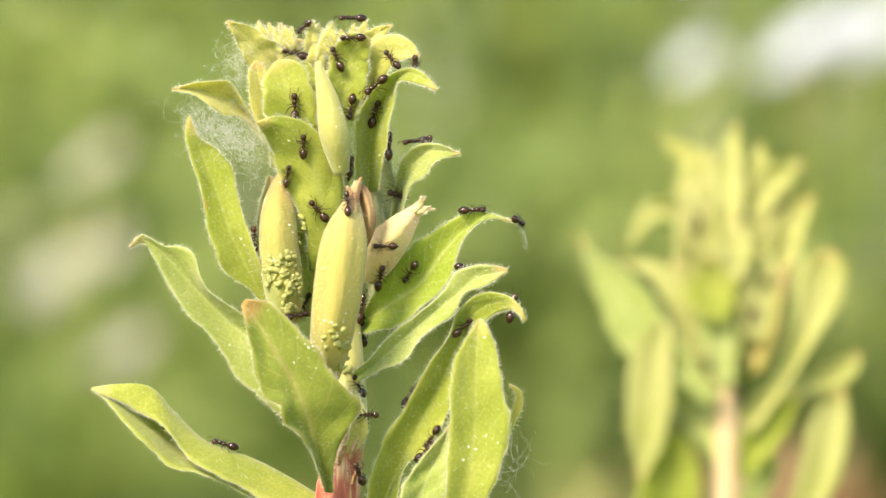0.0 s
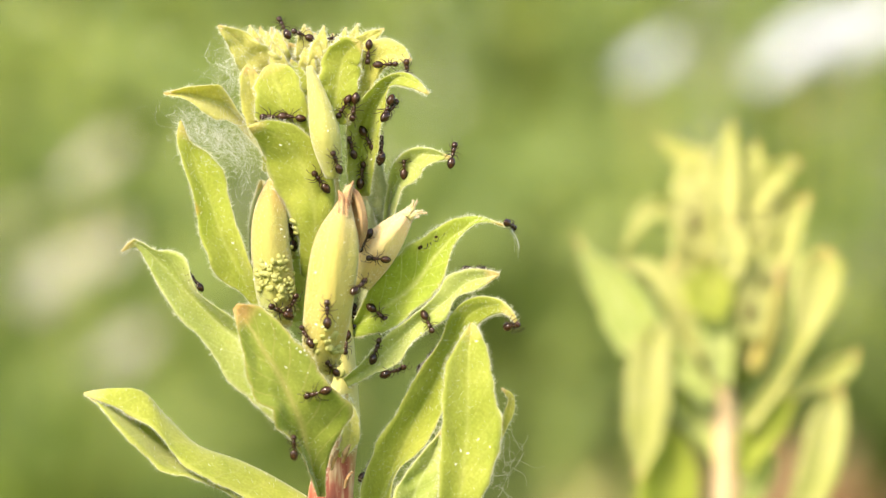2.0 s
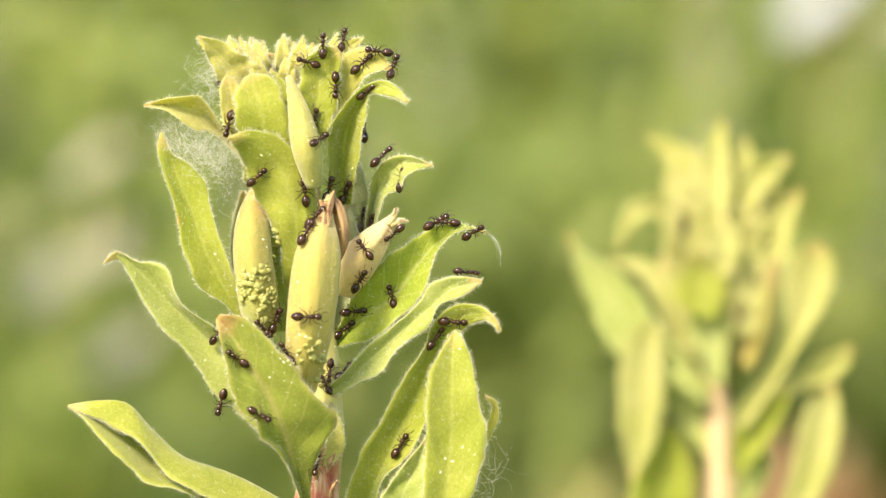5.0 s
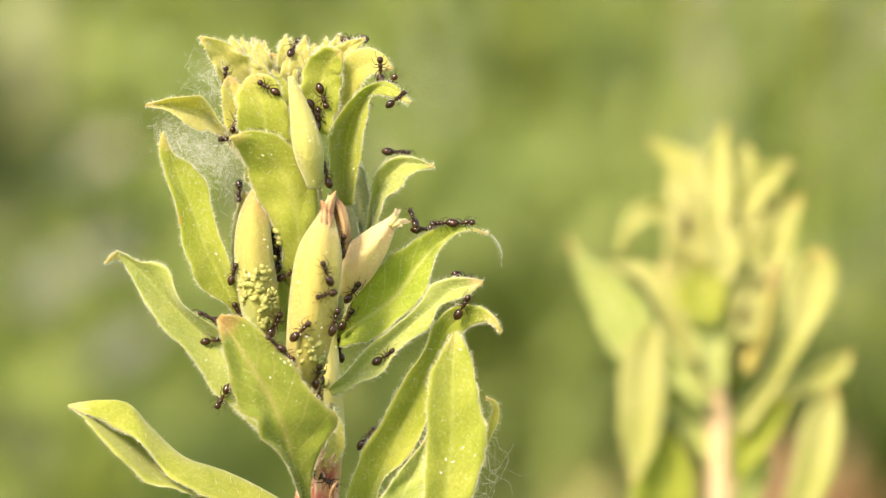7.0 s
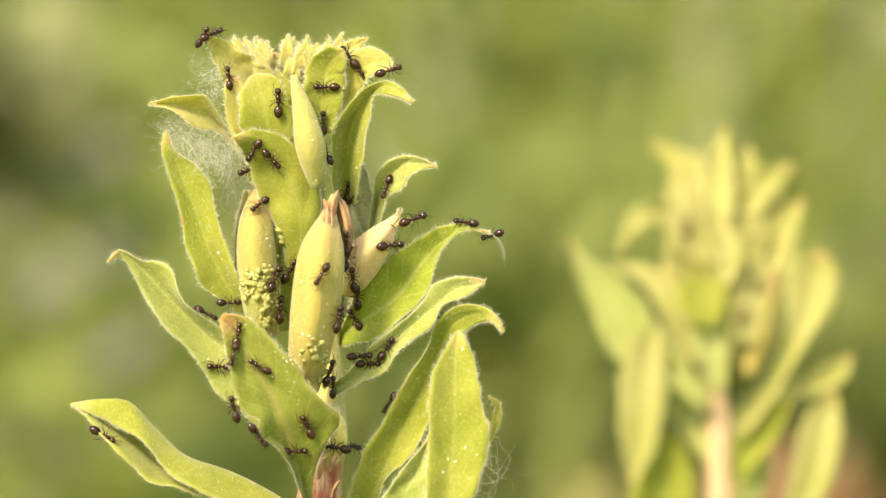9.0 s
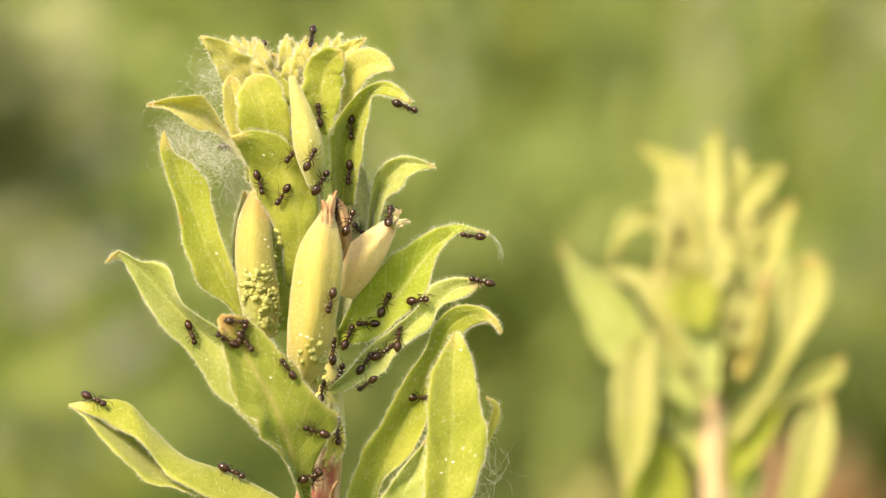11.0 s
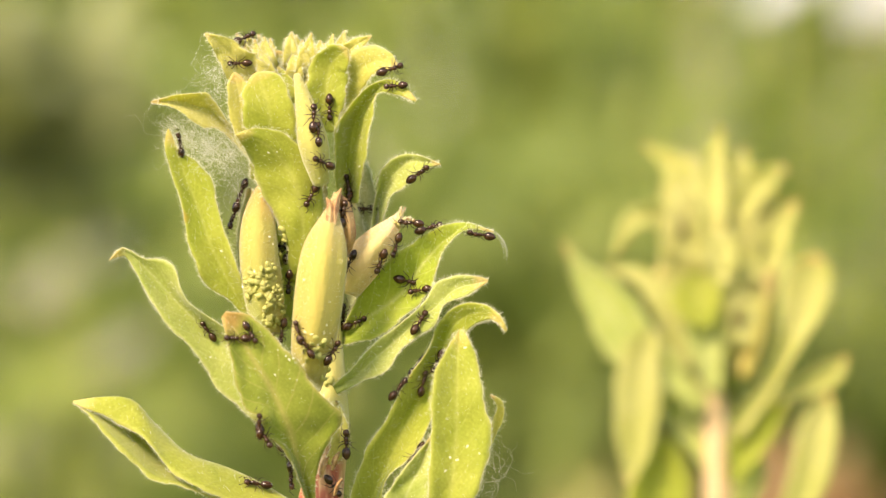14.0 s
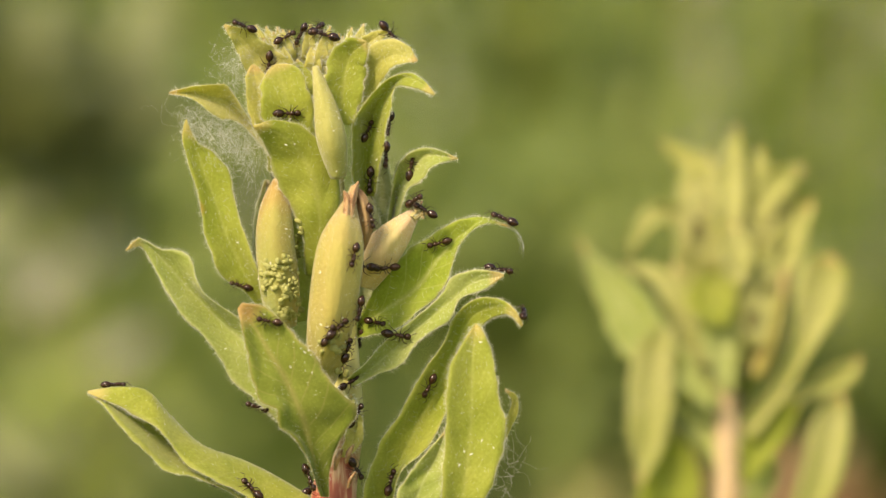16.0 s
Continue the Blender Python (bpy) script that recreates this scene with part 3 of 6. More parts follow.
# ---- the front plant ----
def front_plant():
    p = Plant("flowering_plant", 610, 0, "leafy yellow-green plant with fat buds, crowded with ants and aphids")
    p.bud(STEM_PALE, [(660, 7300, 0, 42), (640, 4000, 0, 40), (600, 1300, 0, 40), (594, 960, 0, 40)], "reddish lower stem", 0.06, 0.2, 0.0, "stem")
    p.bud(STEM, [(594, 965, 0, 41), (596, 900, 0, 40), (601, 850, 0, 37), (611, 800, 0, 32), (621, 750, 0, 28), (622, 700, 1, 26), (612, 560, 2, 24),
                 (600, 420, 2, 22), (588, 250, 2, 20), (580, 110, 1, 14)], "reddish hairy stem with pale streaks", 0.06, 0.2, 0.25, "stem")
    # lower leaves
    p.blade(LEAF, [[(590, 925, 0), (480, 896, -2), (365, 842, -4), (300, 825, -5), (245, 775, -5), (192, 714, -3), (162, 690, -1)],
                   [(590, 918, 1), (490, 880, 2.5), (400, 826, 3), (335, 788, 3), (280, 735, 2.5), (215, 700, 1), (162, 689, -1)],
                   [(590, 905, 0), (555, 872, 1), (450, 814, 1), (365, 783, 0), (308, 730, 0), (268, 688, -1), (215, 681, -1.5), (162, 688, -1)],
                   [(590, 922, -2), (480, 888, -3), (385, 842, -4.5), (328, 805, -4), (292, 757, -3.5), (240, 724, -2.5), (164, 691, -2)]],
            "curled lower leaf folded lengthwise, with a reddish tip", m=18)
    p.blade(LEAF_SILKY, [[(570, 800, 4), (495, 735, 2), (430, 677, 1), (380, 605, 0), (320, 540, -1), (280, 470, -1), (257, 430, -1), (229, 438, -2)],
                         [(575, 790, 4), (510, 690, 3), (450, 610, 2), (395, 560, 2), (335, 500, 1), (295, 455, 0), (258, 422, -1), (229, 437, -2)],
                         [(585, 780, 4), (540, 660, 3), (480, 590, 2), (420, 552, 0), (368, 512, -1), (345, 457, -1), (322, 437, -1), (288, 435, -1), (252, 415, -1.5), (229, 436, -2)]],
            "long pale leaf with a hooked tip")
    p.blade(LEAF, [[(500, 590, 3), (445, 515, 1), (408, 490, 0), (385, 455, -1), (368, 410, -1), (361, 355, -1), (340, 290, -1), (328, 235, -1), (333, 206, -1)],
                   [(512, 590, 3), (470, 530, 1.5), (430, 460, 0.6), (400, 390, 0), (375, 320, 0), (352, 260, -0.2), (334, 206, -1)],
                   [(530, 590, 3), (485, 525, 1), (455, 455, -1), (438, 405, -1), (420, 350, -0.5), (411, 297, 0), (380, 262, 0), (353, 245, -0.5), (335, 205, -1)]],
            "wavy upright leaf")
    p.blade(LEAF_SHADE_SIDE, [[(575, 872, -4), (560, 825, -7), (535, 776, -9), (502, 752, -10), (499, 718, -11), (466, 702, -11), (453, 660, -11), (443, 615, -11), (434, 570, -11), (427, 540, -10)],
                        [(582, 872, -3), (560, 800, -6), (545, 740, -8.2), (520, 680, -9.6), (480, 610, -10), (448, 558, -10), (430, 535, -10.5)],
                        [(590, 872, -4), (592, 815, -6), (612, 768, -8), (636, 730, -9), (626, 702, -10), (590, 665, -11), (560, 620, -11), (515, 570, -11), (475, 537, -11), (435, 530, -11)]],
            "broad olive leaf with a bitten margin and a curled yellow tip", 0.7, pucker=1.3)
    # right leaves
    p.blade(LEAF_VEINED, [[(640, 560, 2), (680, 485, 0), (735, 432, -1), (785, 398, -1), (820, 381, -2), (860, 376, -2), (909, 392, -3)],
                          [(640, 572, 3), (690, 540, 1.5), (745, 500, 0.5), (795, 435, -0.5), (835, 398, -1.5), (865, 383, -2.5), (909, 393, -3)],
                          [(640, 590, 2), (700, 578, -1), (745, 545, -2), (790, 502, -2), (805, 465, -2), (817, 430, -2), (845, 396, -2.5), (875, 386, -3), (909, 395, -3)]],
            "leaf showing its veined underside")
    p.blade(LEAF_SILKY, [[(622, 662, -1), (655, 634, -2), (690, 594, -2), (738, 556, -3), (785, 517, -3), (805, 483, -3.5), (840, 470, -4), (878, 471, -4), (898, 477, -4)],
                         [(624, 668, -0.5), (670, 640, -1), (710, 605, -1.5), (755, 565, -2.2), (805, 525, -2.8), (845, 492, -3.4), (898, 479, -4)],
                         [(630, 678, -1), (680, 652, -2.5), (718, 637, -3), (745, 597, -3), (800, 558, -3.5), (822, 520, -4), (860, 505, -4.2), (898, 481, -4)]],
            "narrow silky leaf with a wavy margin")
    p.blade(LEAF, [[(640, 940, 0), (656, 850, -1), (680, 775, -1), (720, 718, -1), (750, 662, -1.5), (790, 597, -2), (812, 550, -3), (845, 522, -4), (890, 521, -5), (918, 540, -6), (932, 566, -6)],
                   [(665, 940, 1), (695, 850, 1), (735, 765, 1), (775, 690, 1), (810, 610, 0), (840, 555, -2.5), (880, 535, -4), (910, 543, -5.5), (931, 567, -6)],
                   [(690, 940, -1), (715, 830, -1), (760, 790, -1), (790, 735, -1), (830, 640, -1), (858, 572, -3), (885, 552, -4), (908, 548, -5.5), (929, 570, -6)]],
            "leaf with a hooked brown tip", n=44)
    p.blade(LEAF, [[(780, 990, -6), (789, 882, -8), (795, 770, -9), (798, 690, -9.5), (802, 640, -9.5), (824, 602, -9), (848, 564, -8)],
                   [(800, 990, -4), (825, 882, -7), (838, 780, -8), (842, 690, -8.5), (843, 620, -8.5), (848, 564, -8)],
                   [(825, 990, -6), (858, 890, -8), (886, 830, -9), (901, 755, -9.5), (890, 690, -9.5), (878, 625, -9), (864, 580, -8.5), (849, 564, -8)]],
            "broad upright leaf")
    p.blade(LEAF_SILKY, [[(690, 960, -4), (708, 875, -5), (727, 838, -5), (760, 795, -5), (797, 750, -5)],
                         [(720, 960, -3), (745, 870, -4), (775, 810, -4), (799, 752, -5)],
                         [(760, 960, -4), (790, 870, -5), (800, 810, -5), (802, 754, -5)]], "pale inner leaf", pucker=1.5)
    p.leaf(LEAF_YELLOW, 14, [(878, 785, -4), (903, 745, -6), (917, 717, -7), (917, 695, -8), (902, 681, -9)], "small pale leaf curled into a hook", 0.4, roll=(0, 0), fold=10, sides=([13, 11, 8, 6, 3],))
    p.leaf(LEAF_YELLOW, 34, [(612, 800, -4), (634, 765, -4), (628, 690, -3)], roll=(0, 0), fold=22)
    # dry scales at the foot of the leaves
    for u, v, w, h in ((604, 806, 4, 18), (624, 796, 4, 16), (628, 842, 3, 14)):
        p.bud(WITHER, [(u - 4, v + h, -4.5, 2), (u, v, -5.5, w), (u + 6, v - h * 0.7, -5.5, w * 0.7), (u + 10, v - h, -6, 1)], "dry reddish scale on the stem", 0.3, 0.5, 0.5, "scale", 10)
    # middle
    p.blade(LEAF_SILKY, [[(690, 390, 4), (699, 330, 3), (708, 290, 2), (728, 264, 0), (758, 253, -1), (785, 259, -2), (816, 272, -2)],
                         [(697, 390, 5), (712, 330, 4), (730, 295, 2), (755, 272, 0), (785, 267, -1.5), (816, 272.5, -2)],
                         [(708, 390, 4), (725, 332, 1), (752, 310, -1), (765, 292, -2), (785, 280, -2.5), (800, 277, -2), (816, 273, -2)]],
            "small pale leaf with a curved tip")
    p.blade(LEAF_DOWNY, [[(655, 420, 5), (656, 330, 5), (662, 290, 5), (672, 262, 5)], [(678, 420, 6), (680, 330, 6), (674, 262, 5)],
                         [(705, 420, 5), (702, 340, 4), (692, 290, 4), (676, 262, 5)]], "downy whitish leaf deep among the others", 2.0)
    p.blade(LEAF, [[(548, 480, 2), (538, 400, 0), (500, 320, -1), (482, 275, -2), (472, 245, -3), (454, 218, -5)],
                   [(570, 480, 2), (572, 390, -1), (560, 310, -2), (530, 255, -3), (495, 226, -4), (454, 217, -5)],
                   [(598, 480, 2), (604, 390, -0.5), (606, 320, -1), (596, 268, -2), (560, 233, -3), (530, 211, -3.5), (490, 206, -4.5), (455, 215, -5)]],
            "arching leaf with a yellow margin")
    p.leaf(LEAF_SILKY, 80, [(560, 560, 5), (545, 430, 5), (535, 330, 4)], roll=(0, 0), fold=12, base=0.8)
    p.leaf(LEAF_DOWNY, 90, [(645, 560, 4), (650, 430, 5), (655, 330, 5)], roll=(0, 0), fold=12, base=0.8)
    p.blade(LEAF_DOWNY, [[(470, 540, 3), (455, 440, 3), (457, 370, 3), (474, 312, 3)], [(492, 540, 4.5), (478, 430, 5), (479, 360, 4.5), (478, 312, 3.5)],
                         [(515, 540, 3.5), (503, 430, 4), (497, 360, 4), (481, 312, 3.2)]], "downy whitish leaf behind a bud", 1.6)
    p.bud(BUD_ORANGE, [(508, 570, 1, 22), (502, 510, 0, 33), (493, 430, -0.5, 33), (493, 370, 0, 28), (500, 325, 1, 17), (508, 294, 1, 5)], "fat bud flushed orange", 0.06, 0.4, 1.6)
    p.bud(BUD, [(578, 665, -4, 22), (586, 600, -7, 33), (596, 530, -8, 38), (605, 460, -8, 38.5), (611, 420, -7.5, 35), (616, 392, -7, 27), (621, 366, -6, 16), (626, 342, -5.5, 8), (631, 322, -5, 4)], "fat pale green bud with a withered tip", 0.12, 0.4, 1.6)
    p.bud(WITHER, [(632, 322, -5, 3), (645, 345, -5, 9), (655, 392, -5, 9), (650, 428, -4, 4), (640, 450, -3, 1)], "withered brown petal", 0.35, 0.3, 0.6, "withered_petal", 12)
    p.bud(WITHER, [(614, 330, -6, 1.5), (620, 345, -7, 5), (619, 372, -8, 5), (613, 395, -8.5, 1.5)], "withered tan petal", 0.35, 0.9, 0.6, "withered_petal", 12)
    p.bud(WITHER, [(640, 314, -5, 1.5), (633, 330, -6, 5), (628, 352, -7, 6), (628, 378, -8, 1.5)], "withered tan petal", 0.35, 0.9, 0.6, "withered_petal", 12)
    p.bud(BUD_PINK, [(645, 490, 0, 26), (674, 446, -1, 32), (706, 408, -2, 25), (730, 380, -2, 14), (744, 362, -2, 6)], "pale pinkish hairy bud with a frayed tip", 0.12, 0.4, 3.0)
    for k, (u, v, q) in enumerate([(746, 347, 3), (753, 348, 2.4), (762, 366, 2.6), (770, 370, 2.4), (756, 378, 2)]):
        p.bud(BUD_PINK, [(732 + 2 * k, 376 + k, -2 - k % 2, 5), ((u + 738) / 2 + 1, (v + 372) / 2, -2.5, q), (u, v, -3, 0.6)], "frayed pinkish bud tip", 0.3, 0.7, 1.5, "bud_tip", 10)
    # crown
    p.blade(LEAF_YELLOW, [[(500, 262, 4), (440, 195, 1), (418, 160, 0), (395, 143, -1), (350, 146, -2), (304, 157, -2)],
                          [(500, 270, 4), (425, 190, 2), (390, 168, 1), (345, 157, -0.5), (304, 158, -2)],
                          [(495, 280, 4), (430, 212, 1), (395, 203, -1), (365, 182, -2), (340, 167, -2), (304, 159, -2)]],
            "small yellow leaf hung with silk")
    p.leaf(LEAF_YELLOW, 60, [(500, 135, 1), (462, 94, 0), (434, 62, -1), (402, 38, -2)], roll=(0, 10), fold=16, sides=([36, 32, 21, 5],))
    p.leaf(LEAF_YELLOW, 46, [(525, 300, 2), (474, 205, 0), (452, 108, -1)], roll=(0, 0), fold=14, sides=([12, 25, 16],))
    p.leaf(LEAF, 30, [(522, 290, 1.5), (516, 205, -1.6), (504, 140, -1.9), (490, 108, -1.9)], "hooded leaf with an orange rim", roll=(0, 0), fold=8, sides=([38, 43, 44, 30],))
    p.leaf(LEAF_YELLOW, 74, [(545, 170, 3), (535, 110, 2), (528, 70, 1)], roll=(0, 0), fold=14, base=0.6, blunt=0.6)
    p.leaf(LEAF, 30, [(600, 210, -1), (612, 150, -1), (622, 95, -1), (652, 66, -2)], "hooded leaf with a pinkish tip", roll=(0, -10), fold=12, sides=([28, 34, 34, 20],))
    p.leaf(LEAF_YELLOW, 30, [(630, 110, 2), (652, 72, 1), (695, 44, 0)], roll=(0, 0), fold=18, base=0.5)
    p.leaf(LEAF_YELLOW, 40, [(645, 190, 2), (664, 120, 0), (700, 90, -1), (743, 100, -2)], "pale hooded leaf", roll=(10, 15), fold=12, sides=([20, 26, 32, 8], [16, 22, 26, 8]))
    p.blade(LEAF, [[(632, 340, 0), (628, 260, -1), (634, 200, -2), (655, 168, -2), (690, 133, -3), (725, 121, -4), (752, 132, -5), (774, 157, -6)],
                   [(650, 340, 3), (655, 260, 2), (665, 200, 1), (690, 155, -1), (722, 130, -3.5), (750, 138, -5), (774, 158, -6)],
                   [(668, 340, 1), (682, 260, -1), (693, 200, -2), (702, 150, -2.5), (722, 144, -4), (747, 151, -5.2), (772, 161, -6)]],
            "channelled leaf with a curved yellow tip")
    p.bud(BUD_SLENDER, [(604, 305, -3, 14), (592, 240, -4.5, 25), (580, 180, -4.5, 19), (562, 110, -4, 5)], "slender pale bud")
    rng = random.Random(4)
    for k in range(30):
        u = (463 + 62 * k / 14 if k < 14 else 548 + 102 * (k - 14) / 16) + rng.uniform(-4, 4)
        v = rng.uniform(40, 74)
        near = rng.uniform(-0.5, 3.5)
        p.leaf(LEAF_YELLOW, 30, [(u + (560 - u) * 0.22, v + 70, near + 2), (u + (560 - u) * 0.08, v + 34, near), (u + rng.uniform(-7, 7), v - 6, near + 0.3)], roll=(rng.uniform(-25, 25), 0), fold=12,
               n=18, m=6, sides=([10, rng.uniform(14, 22), rng.uniform(9, 14), 0],))
    p.leaf(LEAF, 24, [(545, 190, 0.5), (540, 140, 0.3), (530, 98, 0.3)], roll=(0, 5), fold=12, sides=([26, 27, 20, 4],))
    return p


# ---- the plant behind it, out of focus ----
def back_plant():
    p = Plant("flowering_plant", 1290, 130, "second yellow-green plant of the same kind, behind and out of focus", 0.0)
    d = 130
    p.bud(STEM_PALE, [(1330, 7000, d, 46), (1300, 3000, d, 46), (1290, 1300, d - 2, 44), (1288, 1000, d - 2, 41)], "pale lower stem", 0.05, 0, 0, "stem")
    p.bud(STEM_PALE, [(1288, 1010, d - 2, 40), (1290, 850, d - 3, 30), (1286, 740, d - 3, 26), (1288, 680, d - 2, 17), (1283, 560, d, 18), (1285, 400, d, 18), (1292, 290, d, 14)], "pale pinkish stem", 0.05, 0, 0, "stem")
    L, Y, G = LEAF_SILKY, LEAF_PALE, LEAF

    def flat(material, near, left, right, tip):
        """A blade from two margins that meet in the tip; its midrib lies a little deeper."""
        k = 8
        a, b = (curve_through([[*q, 0] for q in (*line, tip)], k) for line in (left, right))
        rows = [[(*line[i, :2], d + near + (deep if i < k - 1 else 0)) for i in range(k)] for line, deep in ((a, 0), ((a + b) / 2, 1.0), (b, 0))]
        p.blade(material, rows, n=24, m=8, pucker=0.6)

    flat(L, -7, [(1265, 725), (1180, 662), (1106, 628), (1064, 545), (1036, 472)], [(1275, 700), (1225, 630), (1175, 565), (1125, 490), (1068, 460)], (1023, 410))
    flat(Y, -8, [(1165, 570), (1128, 605), (1113, 665), (1110, 730), (1116, 790)], [(1190, 575), (1192, 640), (1191, 700), (1180, 765), (1160, 812)], (1132, 852))
    flat(LEAF_FRESH, -5, [(1145, 1000), (1125, 920), (1128, 860), (1158, 800)], [(1225, 1000), (1240, 900), (1240, 850), (1228, 800)], (1195, 752))
    flat(L, -2, [(1262, 770), (1230, 762), (1205, 745), (1196, 700)], [(1268, 740), (1240, 725), (1225, 690)], (1198, 640))
    p.leaf(Y, 54, [(1235, 430, d - 2), (1200, 378, d - 3), (1155, 372, d - 4), (1130, 402, d - 4), (1114, 440, d - 4)], fold=20, base=0.7, blunt=0.6)
    p.leaf(Y, 64, [(1245, 640, d - 4), (1205, 540, d - 4), (1165, 482, d - 3), (1098, 462, d - 2)], fold=20, base=0.5)
    flat(L, -7, [(1280, 690), (1248, 620), (1232, 560)], [(1296, 690), (1304, 620), (1304, 560)], (1268, 500))
    flat(LEAF, -9, [(1262, 570), (1222, 545), (1214, 505)], [(1282, 570), (1300, 540), (1303, 500)], (1262, 462))
    p.leaf(Y, 78, [(1283, 460, d - 6), (1285, 370, d - 6), (1290, 290, d - 4), (1304, 214, d - 2)], fold=20, base=0.7)
    p.leaf(Y, 66, [(1275, 360, d), (1240, 300, d - 1), (1205, 268, d), (1168, 244, d)], fold=20, base=0.6)
    p.leaf(Y, 86, [(1310, 430, d - 4), (1342, 350, d - 5), (1380, 308, d - 5), (1422, 288, d - 5)], fold=20, base=0.6, blunt=0.6)
    p.leaf(Y, 70, [(1320, 430, d - 5), (1335, 335, d - 3), (1346, 252, d - 1)], fold=20, base=0.6)
    flat(L, -4, [(1300, 610), (1308, 520), (1320, 430)], [(1348, 610), (1368, 520), (1374, 450)], (1352, 372))
    flat(Y, -3, [(1228, 560), (1200, 480), (1196, 400)], [(1262, 560), (1250, 470), (1244, 390)], (1212, 318))
    flat(Y, 5, [(1240, 640), (1200, 480), (1205, 380)], [(1300, 640), (1310, 480), (1300, 380)], (1250, 285))
    flat(Y, 5, [(1285, 640), (1290, 480), (1300, 380)], [(1360, 640), (1388, 500), (1388, 400)], (1350, 285))
    flat(Y, -6, [(1318, 650), (1338, 540), (1340, 430), (1372, 374), (1352, 440), (1378, 378)], [(1340, 665), (1385, 570), (1404, 490), (1427, 415)], (1440, 344))
    flat(Y, -10, [(1308, 740), (1365, 680), (1402, 610), (1409, 540), (1412, 480), (1436, 448)], [(1330, 772), (1390, 690), (1440, 605), (1482, 550), (1500, 490), (1498, 452)], (1470, 440))
    flat(Y, -7, [(1306, 770), (1380, 702), (1450, 652), (1495, 630)], [(1318, 810), (1370, 762), (1405, 718), (1450, 692), (1505, 678)], (1524, 622))
    flat(Y, -8, [(1385, 985), (1398, 885), (1413, 845), (1426, 785), (1442, 728)], [(1425, 985), (1468, 882), (1492, 830), (1502, 770), (1502, 712)], (1491, 686))
    flat(LEAF_FRESH, -9, [(1308, 840), (1312, 770), (1345, 726)], [(1318, 850), (1368, 800), (1402, 742)], (1412, 700))
    flat(L, -6, [(1312, 905), (1318, 850), (1340, 815)], [(1330, 920), (1362, 870), (1376, 830)], (1366, 795))
    p.leaf(L, 46, [(1290, 850, d - 3), (1265, 790, d - 3), (1205, 735, d - 2)], fold=18, base=0.4)
    p.leaf(Y, 85, [(1255, 470, d - 2), (1235, 370, d - 1), (1225, 285, d + 1)], fold=14, base=0.7, blunt=0.5)
    p.leaf(Y, 84, [(1285, 500, d - 8), (1300, 455, d - 8), (1300, 390, d - 7)], fold=14, base=0.4, blunt=0.6)
    p.leaf(Y, 102, [(1285, 520, d + 3), (1330, 420, d + 2), (1350, 330, d + 1)], fold=14, base=0.8, blunt=0.5)
    p.leaf(Y, 98, [(1270, 520, d + 3), (1255, 400, d + 2), (1258, 290, d + 1)], fold=14, base=0.8, blunt=0.5)
    p.leaf(L, 98, [(1290, 680, d + 4), (1330, 590, d + 4), (1350, 480, d + 3)], fold=14, base=0.8, blunt=0.6)
    p.leaf(L, 85, [(1270, 680, d + 4), (1230, 590, d + 4), (1210, 500, d + 3)], fold=14, base=0.8, blunt=0.6)
    p.bud(BUD, [(1235, 640, d, 20), (1215, 550, d, 34), (1205, 480, d, 26), (1215, 420, d, 6)])
    p.bud(BUD, [(1340, 660, d - 6, 16), (1362, 590, d - 6, 30), (1380, 520, d - 6, 20), (1390, 470, d - 6, 5)])
    # young leaves crowded in the crown
    rng = random.Random(12)
    for k in range(22):
        u = 1204 + 190 * (k + rng.uniform(-0.4, 0.4)) / 21
        v = 262 + abs(u - 1292) * 0.35 + rng.uniform(-18, 40)
        p.leaf(Y, 52, [(1280 + (u - 1280) * 0.7, v + 170, d - 5 + rng.uniform(0, 5)), (1284 + (u - 1284) * 0.85, v + 80, d - 3), (u, v, d)], fold=12,
               n=16, m=6, base=0.8, blunt=0.6)
    p.leaf(Y, 80, [(1310, 520, d - 7), (1345, 420, d - 5), (1375, 320, d - 3)], fold=10, base=0.7, blunt=0.6)
    p.leaf(Y, 70, [(1330, 600, d - 8), (1345, 510, d - 7), (1365, 430, d - 5)], fold=10, base=0.7, blunt=0.6)
    p.leaf(L, 90, [(1290, 700, d + 1), (1310, 620, d), (1330, 540, d + 1)], fold=14, base=0.8, blunt=0.6)
    p.leaf(Y, 70, [(1275, 720, d - 2), (1232, 640, d - 2), (1205, 570, d)], fold=14, base=0.6, blunt=0.6)
    return p


FRONT = front_plant()
BACK = back_plant()

# ---- the surface that the insects walk on ----
def surface_of(plant):
    verts, polys = [], []
    for ob in plant.solid:
        k = len(verts)
        verts += [v.co + plant.foot for v in ob.data.vertices]
        polys += [tuple(k + i for i in p.vertices) for p in ob.data.polygons]
    return BVHTree.FromPolygons(verts, polys)


SKIN, SKIN_BACK = surface_of(FRONT), surface_of(BACK)
EYE = Vector((0, -D, EYE_Z))


